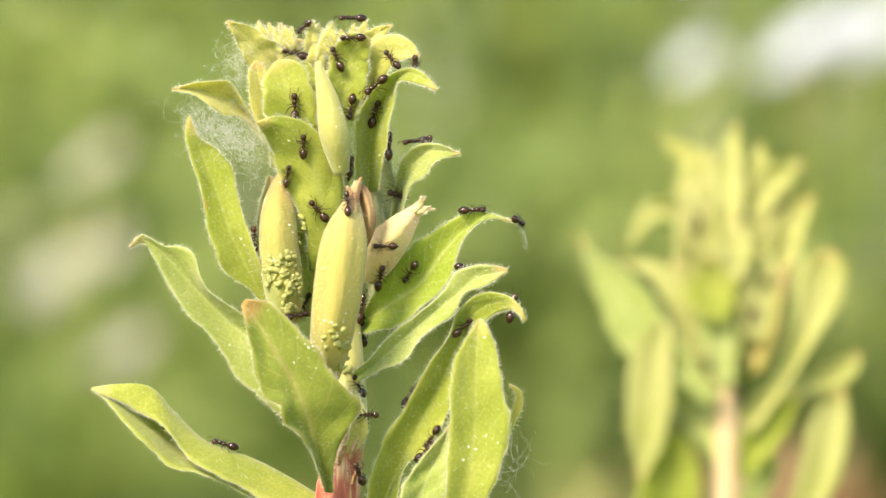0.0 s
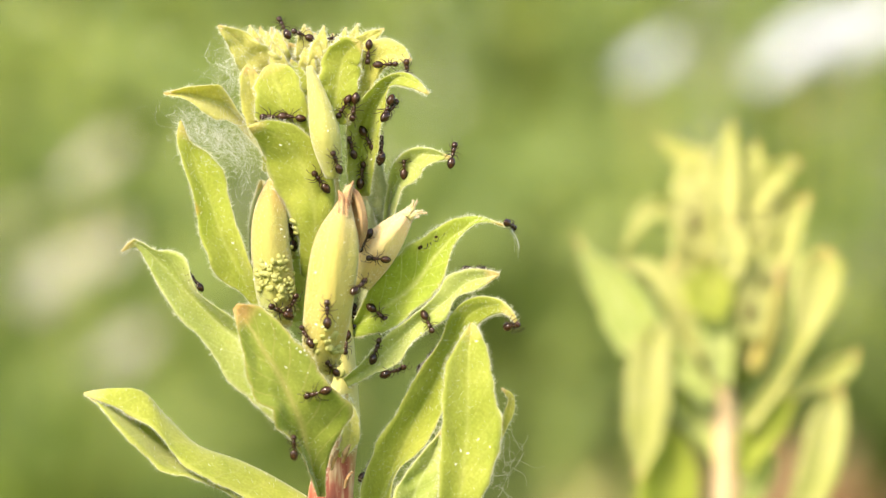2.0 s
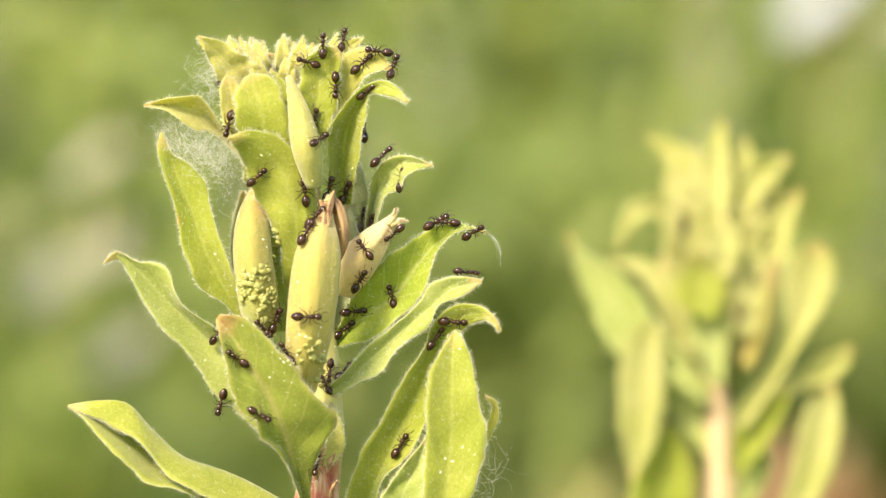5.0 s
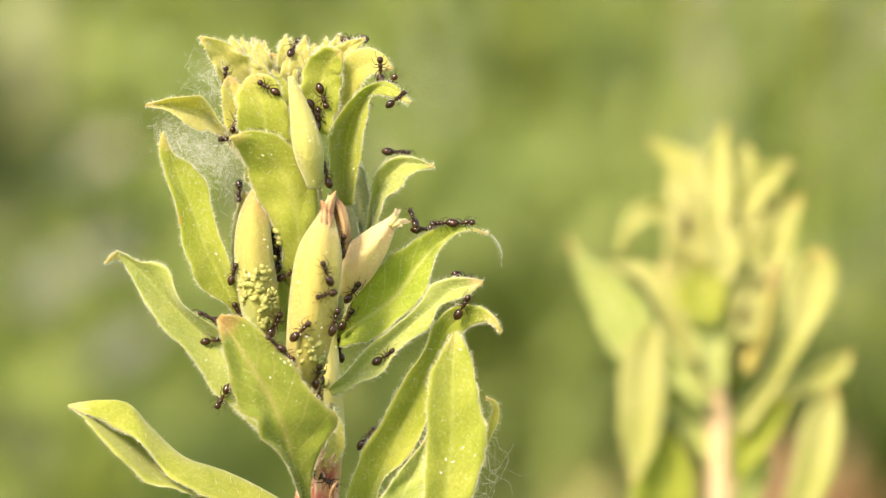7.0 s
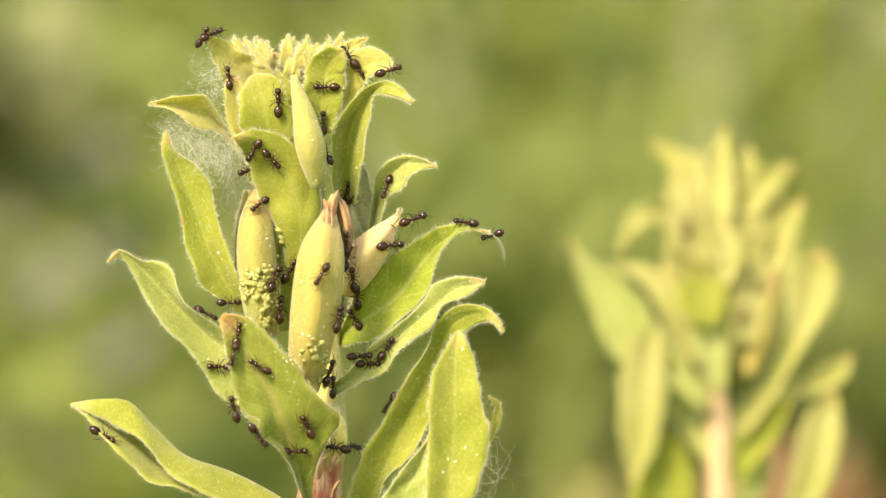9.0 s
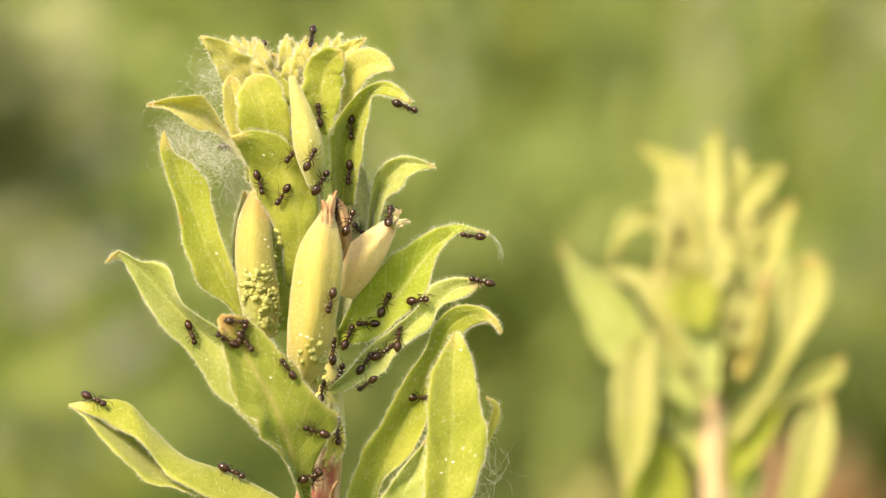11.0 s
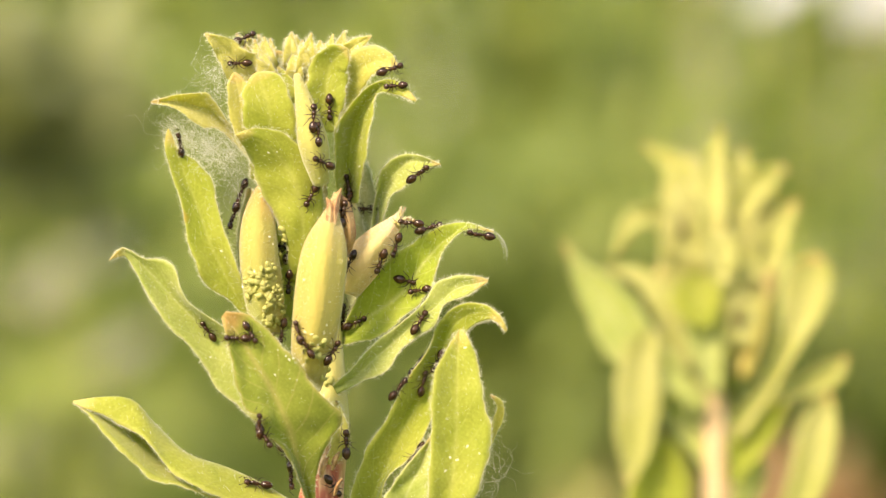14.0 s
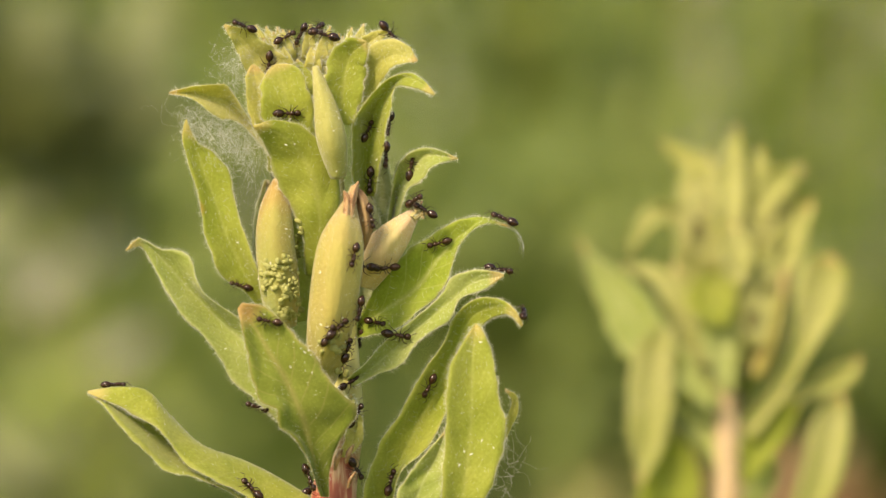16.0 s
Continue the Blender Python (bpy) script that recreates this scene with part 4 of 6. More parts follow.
def on_skin(u, v, behind=False):
    """The place on the front plant under a place of the plan, and the surface's outward normal there."""
    mark = spot(u, v)
    way = (mark - EYE).normalized()
    start, way = (EYE + way * (D + 0.06), -way) if behind else (EYE, way)
    place, normal, _, _ = SKIN.ray_cast(start, way)
    if place is None:
        best = None
        for d in (-10, -6, -3, 0, 3):
            m = spot(u, v, d)
            near, _, _, far = SKIN.find_nearest(m)
            if best is None or far < best[2]:
                best = (near, m, far)
        near, m, far = best
        if behind:
            q = near + (spot(600, 450) - near).normalized() * 0.0018
            way = (q - EYE).normalized()
            place, normal, _, _ = SKIN.ray_cast(EYE + way * (D + 0.06), -way)
            if place is not None:
                return place, ((normal if normal.y > 0 else -normal) + way * 0.5).normalized()
        out = (m - near).normalized()
        return near, (out + Vector((0, -0.35, 0.1))).normalized()
    if normal.dot(way) > 0:
        normal = -normal
    return place, (normal - way * 0.5).normalized()


# ---- aphids ----
def aphids():
    bm = bmesh.new()
    bmesh.ops.create_uvsphere(bm, u_segments=10, v_segments=7, radius=1.0)
    for w in bm.verts:
        x, y, z = w.co
        fat = 1.0 + 0.22 * -x
        w.co = Vector((x * 0.00036, y * 0.00024 * fat, 0.00017 + z * 0.0002 * fat))
    me = bpy.data.meshes.new("aphid")
    bm.to_mesh(me)
    bm.free()
    me.polygons.foreach_set("use_smooth", np.ones(len(me.polygons), dtype=bool))
    me.materials.append(APHID)
    rng = random.Random(21)
    beds = [(500, 480, 34, 36, 62), (520, 528, 26, 28, 36), (533, 410, 7, 40, 12), (600, 600, 30, 26, 16), (612, 640, 14, 18, 8)]
    made = []
    for u, v, du, dv, count in beds:
        for _ in range(count):
            a, q = rng.uniform(0, 6.283), rng.random() ** 0.5
            place, normal = on_skin(u + du * q * math.cos(a), v + dv * q * math.sin(a))
            ob = new("aphid", me)
            tagged(ob, "tiny pale green aphid sitting on a bud", "aphid", "aphids crowded on the buds")
            z = (normal + Vector((rng.gauss(0, 0.25), rng.gauss(0, 0.25), rng.gauss(0, 0.25)))).normalized()
            turn = z.to_track_quat("Z", "X") @ Quaternion((0, 0, 1), rng.uniform(0, 6.28))
            size = rng.uniform(0.9, 1.4)
            made.append((ob, Matrix.LocRotScale(place + normal * rng.uniform(-0.00020, 0.00004), turn, None)))
            ob.scale = (size, size, size)
    return made


APHIDS = aphids()


# ---- cottony silk ----
def silk():
    rng = np.random.default_rng(31)
    tufts = [("cottony white fluff clinging to the plant", [(425, 112, 34, 48, 80), (385, 228, 70, 26, 130), (425, 250, 44, 30, 130), (352, 205, 40, 16, 40), (448, 300, 14, 26, 20)], 26, 0.00042),
             ("wisp of white silk beside a leaf", [(905, 800, 18, 40, 16), (893, 850, 12, 24, 10)], 20, 0.00050)]
    made = []
    for label, beds, steps, stride in tufts:
        verts, faces = [], []
        for u, v, du, dv, count in beds:
            for _ in range(count):
                p = np.array(spot(u + rng.normal(0, du * 0.5), v + rng.normal(0, dv * 0.5), rng.normal(1, 1.5)))
                way, bend = unit(rng.normal(0, 1, 3)), rng.normal(0, 0.35, 3)
                b = len(verts)
                for i in range(steps):
                    x = unit(np.cross(way, (0.3, 1.0, 0.2)))
                    y = np.cross(way, x)
                    for k in range(3):
                        verts.append(p + 0.000007 * (x * math.cos(k * 2.094) + y * math.sin(k * 2.094)))
                    p = p + way * stride * 0.55
                    bend = bend * 0.8 + rng.normal(0, 0.16, 3)
                    home = (np.array(spot(u, v, 1)) - p) * 60
                    way = unit(way + bend + home)
                for i in range(steps - 1):
                    for k in range(3):
                        q = (k + 1) % 3
                        faces.append((b + i * 3 + k, b + i * 3 + q, b + i * 3 + 3 + q, b + i * 3 + 3 + k))
        me = mesh_from("silk_tuft", verts, faces)
        me.materials.append(SILK)
        made.append((tagged(new("silk_tuft", me), label, "silk"), Matrix.Identity(4)))
    # threads that hang in a bow from a leaf tip
    verts, faces = [], []
    for k in range(9):
        shift, reach = rng.normal(0, 3, 2), rng.uniform(0.45, 1.0)
        path = [(903, 390, -3), (918 + shift[0], 400, -3), (930 + shift[0], 422 + shift[1], -3), (929 + shift[0], 452 + shift[1], -2.5)]
        c = curve_through([[*spot(*q)] for q in path], 24)[:max(6, int(24 * reach))]
        c = c + np.cumsum(rng.normal(0, 0.000022, c.shape), axis=0)
        b = len(verts)
        for p in c:
            for q in range(3):
                verts.append(p + 0.000010 * np.array([math.cos(q * 2.094), math.sin(q * 2.094), 0]))
        faces += [(b + i * 3 + q, b + i * 3 + (q + 1) % 3, b + i * 3 + 3 + (q + 1) % 3, b + i * 3 + 3 + q) for i in range(len(c) - 1) for q in range(3)]
    me = mesh_from("silk_tuft", verts, faces)
    me.materials.append(SILK)
    made.append((tagged(new("silk_tuft", me), "white silk threads hanging from a leaf tip", "silk"), Matrix.Identity(4)))
    return made


SILKS = silk()


# ---- pale specks: shed skins and pollen grains ----
def specks():
    rng = random.Random(77)
    bm = bmesh.new()
    for _ in range(90):
        u, v = rng.choice([(rng.gauss(590, 40), rng.gauss(595, 22)), (rng.uniform(430, 720), rng.uniform(180, 700)), (rng.uniform(660, 890), rng.uniform(560, 870)), (rng.gauss(500, 50), rng.gauss(470, 60)), (rng.gauss(610, 14), rng.uniform(180, 320))])
        place, normal = on_skin(u, v)
        q = (normal.to_track_quat("Z", "Y") @ Quaternion((0, 0, 1), rng.uniform(0, 6.28))).to_matrix().to_4x4()
        size = rng.uniform(0.00005, 0.00013)
        bmesh.ops.create_icosphere(bm, subdivisions=1, radius=size, matrix=Matrix.Translation(place + normal * size * 0.4) @ q @ Matrix.Diagonal((rng.uniform(1, 2.2), 1, 0.6, 1)))
    me = bpy.data.meshes.new("pale_specks")
    bm.to_mesh(me)
    bm.free()
    me.materials.append(HAIR)
    return tagged(new("pale_specks", me), "pale shed skins and pollen grains on the leaves", "specks", "", "stuff")


SILKS.append((specks(), Matrix.Identity(4)))


# ---- ants ----
def ball(x, y, z, rx, ry, rz, taper=0.0):
    """An egg-shaped body; taper narrows its rear end."""
    bm = bmesh.new()
    bmesh.ops.create_uvsphere(bm, u_segments=14, v_segments=10, radius=1.0)
    for w in bm.verts:
        q = w.co.copy()
        f = 1 - taper * max(0.0, -q.x) ** 2
        w.co = Vector((x + q.x * rx, y + q.y * ry * f, z + q.z * rz * f)) / 1000
    return bm


def limb(points, radii):
    c = np.array(points, dtype=float) / 1000
    return tube("leg", c, np.array(radii) / 1000, 6, 0.0)


def build_ant():
    ant = tagged(new("ant"), "small glossy dark brown ant crawling on the plant", "ant", "ants on the plants")
    head = part("head", ball(1.16, 0, 0.46, 0.36, 0.33, 0.27, 0.15), ANT_DARK, ant)
    th = ball(0.62, 0, 0.52, 0.30, 0.24, 0.23)
    me = bpy.data.meshes.new("thorax")
    ball(0.22, 0, 0.47, 0.28, 0.19, 0.20).to_mesh(me)
    th.from_mesh(me)
    part("thorax", th, ANT_DARK, ant)
    part("waist", ball(-0.10, 0, 0.44, 0.10, 0.10, 0.16), ANT_DARK, ant)
    part("gaster", ball(-0.74, 0, 0.50, 0.62, 0.43, 0.40, 0.35), ANT_DARK, ant, "glossy rounded gaster")
    for side in (-1, 1):
        for hip, knee, foot in ((0.68, 1.0, 1.38), (0.45, 0.42, 0.48), (0.22, -0.25, -0.72)):
            wide = 1.0 if hip > 0.6 else (1.18 if hip > 0.4 else 1.05)
            leg = part("leg", limb([(0, 0, 0), ((knee - hip) * 0.5, side * 0.32, 0.20), (knee - hip, side * 0.44, 0.26), ((foot - hip) * 0.8, side * 0.56 * wide, -0.12),
                                    (foot - hip, side * 0.66 * wide, -0.40)], [0.055, 0.048, 0.034, 0.026, 0.014]), ANT_LEG, ant)
            leg.location = (hip / 1000, side * 0.12 / 1000, 0.42 / 1000)
        part("antenna", limb([(1.38, side * 0.12, 0.52), (1.60, side * 0.36, 0.72), (1.72, side * 0.42, 0.62), (2.02, side * 0.40, 0.34)], [0.026, 0.022, 0.026, 0.03]), ANT_LEG, head)
    return ant


COLONY = [build_ant()]
while len(COLONY) < 50 + 7:
    COLONY.append(copy_thing(COLONY[0], Matrix.Identity(4)))
for k, ant in enumerate(COLONY):
    size = 1.0 + 0.22 * ((k * 0.618) % 1)
    ant.scale = (size, size, size)
WAITING = list(COLONY)


def an_ant():
    return WAITING.pop(0)


# ---- what moves ----
# sway of each plant in the wind: seconds, shift right and down in plan units, turn in degrees about (600, 441) and (1290, 500)
FRONT_SWAY = [(0, 0, 0, 0), (0.2, -13.0, 1.6, -0.14), (0.3, -4.0, -3.6, -0.01), (0.5, -13.2, 7.2, -0.1), (0.7, -22.0, 11.1, -0.21), (0.8, -19.0, 7.4, -0.17), (1, -21.1, 12, -0.2), (1.2, -28.0, 12.7, -0.27), (1.3, -27.0, 14.9, -0.25), (1.5, -2.1, 0.8, 0.09), (1.7, -19.0, 8.6, -0.15), (1.8, -13.0, 6.0, -0.08), (2, -14.2, 7.4, -0.11), (2.2, -21.0, 9.3, -0.18), (2.3, -17.0, 8.7, -0.13), (2.5, -12.2, 8.3, -0.05), (2.7, -28.0, 15.4, -0.33), (2.8, -38.0, 22.3, -0.5), (3, -35.5, 22.2, -0.54), (3.2, -33.0, 18.2, -0.51), (3.3, -34.0, 19.1, -0.53), (3.5, -29, 17.5, -0.47), (3.7, -33.0, 8.4, -0.64), (3.8, -40.0, 11.4, -0.78), (4, -38.8, 15.8, -0.88), (4.2, -46.0, 21.4, -0.95), (6.5, -44, 24.5, -0.64), (6.8, -44.0, 21.3, -0.66), (7, -43.6, 24.7, -0.66), (7.5, -41.9, 24.7, -0.63), (7.8, -45.0, 23.3, -0.65), (8, -35.9, 21.8, -0.51), (8.3, -35.0, 21.2, -0.5), (8.5, -33.7, 23.5, -0.49), (8.8, -45.0, 23.4, -0.64), (9, -39.3, 23.3, -0.56), (11.5, -42.4, 25.7, -0.54), (12, -41.9, 27.9, -0.6), (12.2, -43.0, 24.5, -0.62), (12.5, -41.3, 27, -0.6), (13, -43.2, 25.4, -0.56), (13.5, -44.5, 23.9, -0.67), (13.7, -47.0, 21.2, -0.66), (13.8, -44.0, 21.6, -0.6), (14, -34.5, 20.3, -0.44), (14.2, -27.0, 14.7, -0.27), (14.3, -25.0, 14.1, -0.21), (14.5, -8.7, 7, 0.07), (14.7, -11.0, 6.2, -0.05), (14.8, 4.0, 1.1, 0.1), (15, -11.1, 7.3, -0.19), (15.2, -32.0, 14.4, -0.33), (15.3, -19.0, 8.9, -0.09), (15.5, -3.5, 8.8, 0.25), (15.7, -16.0, 14.1, 0.1), (16, -5.9, 7.6, 0.24)]
BACK_SWAY = [(0, 0, 0, 0), (0.5, 8.2, -1, 0.06), (1, 0.1, -0.2, -0.1), (1.5, -4.8, 1.4, -0.33), (2, -5.1, -1.6, -0.42), (2.5, 0.4, 0.8, -0.17), (3, -11.4, 1.8, -0.24), (3.5, -15.6, 1, -0.82), (4, -25.5, -10.5, -1.19), (6.5, -15.7, 3, -1.17), (7, -17.2, 2.1, -0.91), (7.5, -16.2, 2.2, -0.96), (8, -15.7, 6.3, -0.68), (8.5, -12.2, 7.7, -0.34), (9, -15.8, 5.8, -0.55), (11.5, -30.8, 15, -1.11), (12, -27.6, 15.4, -0.98), (12.5, -31.7, 15, -0.75), (13, -33.9, 13.5, -0.81), (13.5, -29, 11.5, -0.9), (14, -24.7, 9.6, -0.91), (14.5, -4.4, 8.1, -0.27), (15, -0.5, 8.6, -0.62), (15.5, 7.6, 24, 0.17), (16, 1.5, 7.7, 0.14)]


def swayed(foot, u, v, d, row):
    """The pose of a plant's foot when its plan has shifted and turned."""
    s = U * (D + d / 1000) / D
    c = spot(u, v, d)
    return pose(*(c + Vector((row[1] * s, 0, -row[2] * s)))) @ pose(0, 0, 0, 0, row[3], 0) @ pose(*(foot - c))


def keyed_pose(ob, t):
    """Where walk() has put ob at t."""
    keys = ob.animation_data
    curves = keys.action.layers[0].strips[0].channelbag(keys.action_slot).fcurves
    at = {(c.data_path, c.array_index): c.evaluate(frame(t)) for c in curves}
    return Matrix.LocRotScale([at["location", i] for i in range(3)], Quaternion([at["rotation_quaternion", i] for i in range(4)]).normalized(), None)


def ridden(t):
    """What the wind does to the front plant and all that sits on it."""
    return keyed_pose(FRONT.top, t) @ Matrix.Translation(-FRONT.foot)


def crawl(rows):
    """Rows of (seconds, u, v, heading in degrees, 1 when it is on the far side) become poses on the plant's skin."""
    out, last = [], None
    rows = [(t, float(u), float(v), float(h), far) for t, u, v, h, far in rows]
    for a, b in zip(rows, rows[1:] + [None]):
        steps = 1 if b is None else max(1, round((b[0] - a[0]) / 0.25))
        marks = {k / steps for k in range(steps)}
        if b is not None:
            marks |= {round((r[0] - a[0]) / (b[0] - a[0]), 3) for r in FRONT_SWAY if a[0] + 0.02 < r[0] < b[0] - 0.02}
        for f in sorted(marks):
            e = b or a
            t, u, v, h = (a[i] + (e[i] - a[i]) * f for i in range(4))
            if b and b[0] - a[0] > 1:
                u += 22 * math.sin(6.283 * f) * math.sin(h)
                v += 22 * math.sin(9.425 * f) * math.cos(h)
            place, up = on_skin(u, v, (a[4] if f < 0.5 else e[4]) == 1)
            ahead = Vector((math.cos(radians(h)), 0, math.sin(radians(h))))
            ahead = ahead - up * ahead.dot(up)
            if ahead.length < 0.2:
                ahead = ahead + Vector((0, 1, 0)) - up * up.y
            ahead.normalize()
            turn = Matrix((ahead, up.cross(ahead), up)).transposed().to_quaternion()
            if last is not None:
                gap = last.rotation_difference(turn).angle
                gap = min(gap, 6.2832 - gap)
                if gap > 1.2:
                    turn = last.slerp(turn if last.dot(turn) > 0 else -turn, 1.2 / gap)
            last = turn.copy()
            out.append((t, ridden(t) @ Matrix.LocRotScale(place, turn, None)))
    return out


def stride(ant, phase):
    """The six legs swing by turns, three and three."""
    legs = sorted((o for o in ant.children if o.name.startswith("leg")), key=lambda o: (o.location.y > 0, o.location.x))
    for k, leg in enumerate(legs):
        hip = Matrix.Translation(leg.location)
        walk(leg, [(t, hip @ pose(0, 0, 0, 0, 0, 16 * math.sin(6.283 * (t * 1.25 + phase + 0.5 * (k % 2)))))
                   for t in np.arange(0, 16.01, 0.2).tolist()])


def motions():
    walk(FRONT.top, [(r[0], swayed(FRONT.foot, 600, 441, 0, r)) for r in FRONT_SWAY])
    walk(BACK.top, [(r[0], swayed(BACK.foot, 1290, 500, 130, r)) for r in BACK_SWAY])
    walk(DARK_BUSH, [(t, pose(dx * U * 4.9, 0, 0)) for t, dx in ((0, -330), (4, -270), (6.3, -120), (9, -40), (12, 0), (14, 50), (16, 110))])
    gusts = [((0, 0, 0), (1, -20, 0), (2, -75, 0), (2.8, -40, -60), (4, 0, -240), (16, 0, -240)),
             ((0, 0, 0), (1, -15, 0), (2, -10, 8), (3.5, 10, 12), (4.2, 48, 8), (6.3, 20, -235), (11.3, 0, -200), (12.4, 5, 20), (13.2, 0, 38), (14.2, -20, -150), (16, -20, -230)),
             ((0, 0, 0), (1, -10, 0), (2, -20, 10), (3.5, -5, 5), (4.2, 30, -90), (6.3, 0, -240), (16, 0, -240)),
             ((0, 0, 0), (1, -10, -5), (2, -20, -5), (3.5, -10, -10), (4.2, -10, -40), (6.3, 10, -240), (11.3, 30, -190), (12.5, 30, -20), (13.4, 20, -20), (14.5, 10, -150), (16, 0, -240))]
    for ob, rows in zip(WHITES, gusts):
        home = ob.location.copy()
        walk(ob, [(t, pose(home.x + dx * U * 5, home.y, home.z - dy * U * 5)) for t, dx, dy in rows])
    for ob, place in APHIDS + SILKS:
        walk(ob, [(r[0], ridden(r[0]) @ place) for r in FRONT_SWAY])
    walk(an_ant(), crawl([(0, 536, 47, 180, 0), (0.5, 506, 42, 120, 0), (1, 541, 57, 180, 0), (1.5, 454, 34, 150, 0), (2, 424, 52, 150, 1), (2.5, 395, 71, 110, 0), (3, 392, 50, 109, 0), (3.5, 403, 63, 109, 1), (4, 414, 75, 109, 1), (6.5, 468, 138, 129, 0), (7, 445, 112, 89, 0), (7.5, 471, 133, 129, 0), (8, 469, 64, 139, 0), (8.5, 472, 72, 165, 0), (9, 452, 114, 89, 0), (11.5, 530, 73, 89, 1), (12, 546, 65, 89, 1), (12.5, 562, 57, 129, 0), (13, 627, 109, 129, 0), (13.5, 421, 78, 139, 0), (14, 463, 88, 180, 0), (14.5, 442, 77, 260, 0), (15, 445, 37, 210, 0), (15.5, 548, 51, 160, 0), (16, 536, 52, 200, 0)]))
    walk(an_ant(), crawl([(0, 626, 28, 180, 0), (0.5, 612, 50, 200, 0), (1, 615, 99, 260, 0), (1.5, 629, 138, 300, 0), (2, 667, 236, 310, 0), (2.5, 668, 210, 400, 0), (3, 661, 211, 414, 0), (3.5, 616, 308, 420, 0), (4, 637, 294, 419, 0), (6.5, 638, 313, 449, 0), (7, 621, 288, 479, 0), (7.5, 627, 291, 479, 1), (8, 633, 294, 429, 0), (8.5, 560, 276, 360, 0), (9, 656, 334, 419, 0), (11.5, 654, 357, 429, 0), (12, 674, 320, 469, 0), (12.5, 663, 336, 444, 0), (13, 645, 342, 449, 0), (13.5, 772, 345, 429, 0), (14, 656, 337, 450, 0), (14.5, 649, 355, 420, 0), (15, 724, 335, 420, 0), (15.5, 726, 338, 460, 0), (16, 740, 349, 370, 0)]))
    walk(an_ant(), crawl([(0, 626, 64, 180, 0), (0.5, 595, 57, 190, 0), (1, 579, 49, 180, 0), (1.5, 555, 61, 150, 0), (2, 551, 57, 160, 0), (2.5, 618, 36, 200, 0), (3, 571, 52, 164, 0), (3.5, 623, 57, 240, 0), (4, 614, 56, 159, 0), (6.5, 541, 119, 159, 1), (7, 526, 131, 149, 0), (7.5, 507, 155, 229, 0), (8, 528, 193, 149, 0), (8.5, 537, 204, 160, 0), (9, 622, 250, 89, 0), (11.5, 608, 274, 59, 0), (12, 620, 280, 69, 0), (12.5, 624, 296, 109, 0), (13, 640, 307, 99, 0), (13.5, 677, 292, 79, 0), (14, 649, 312, 110, 0), (14.5, 614, 362, 180, 0), (15, 604, 357, 180, 1), (15.5, 594, 353, 245, 0), (16, 656, 374, 280, 0)]))
    walk(an_ant(), crawl([(0, 524, 92, 155, 0), (0.5, 501, 122, 250, 0), (1, 502, 155, 250, 1), (1.5, 503, 188, 190, 0), (2, 501, 198, 180, 0), (2.5, 502, 195, 180, 1), (3, 503, 192, 179, 0), (3.5, 574, 248, 170, 0), (4, 596, 277, 109, 0), (6.5, 557, 350, 79, 0), (7, 526, 406, 94, 0), (7.5, 548, 340, 119, 0), (8, 546, 402, 84, 0), (8.5, 594, 358, 50, 0), (9, 551, 457, 59, 0), (11.5, 710, 418, 59, 1), (12, 742, 410, 59, 0), (12.5, 780, 372, 89, 0), (13, 907, 404, 44, 0), (13.5, 861, 415, 39, 0), (14, 796, 378, 30, 0), (14.5, 857, 404, 40, 0), (15, 855, 420, 30, 0), (15.5, 871, 444, 30, 1), (16, 887, 467, -10, 0)]))
    walk(an_ant(), crawl([(0, 596, 107, 115, 0), (0.5, 565, 62, 180, 0), (1, 551, 34, 180, 0), (1.5, 538, 44, 130, 0), (2, 526, 42, 120, 0), (2.5, 484, 39, 160, 0), (3, 499, 36, 160, 1), (3.5, 514, 33, 170, 0), (4, 506, 60, 170, 1), (6.5, 462, 193, 170, 1), (7, 454, 220, 179, 0), (7.5, 454, 230, 239, 0), (8, 460, 250, 179, 0), (8.5, 448, 198, 255, 0), (9, 493, 238, 239, 0), (11.5, 556, 242, 229, 0), (12, 578, 256, 229, 1), (12.5, 599, 270, 149, 0), (13, 623, 282, 119, 0), (13.5, 724, 278, 79, 0), (14, 607, 267, 155, 0), (14.5, 634, 271, 65, 0), (15, 717, 167, 60, 0), (15.5, 677, 105, 30, 0), (16, 677, 105, 30, 1)]))
    walk(an_ant(), crawl([(0, 697, 109, 130, 0), (0.5, 691, 64, 140, 0), (1, 698, 60, 180, 0), (1.5, 624, 49, 240, 0), (2, 668, 84, 265, 0), (2.5, 680, 71, 250, 0), (3, 699, 73, 189, 0), (3.5, 729, 55, 160, 0), (4, 697, 43, 79, 0), (6.5, 614, 33, 79, 1), (7, 597, 32, 79, 1), (7.5, 581, 30, 59, 0), (8, 516, 42, 89, 0), (8.5, 504, 47, 40, 0), (9, 398, 49, 59, 0), (11.5, 372, 163, 59, 1), (12, 367, 186, 59, 1), (12.5, 362, 209, 59, 1), (13, 357, 232, 59, 0), (13.5, 321, 223, 49, 0), (14, 349, 236, 90, 0), (14.5, 438, 112, 80, 0), (15, 489, 119, 0, 0), (15.5, 568, 97, 0, 0), (16, 506, 62, 30, 0)]))
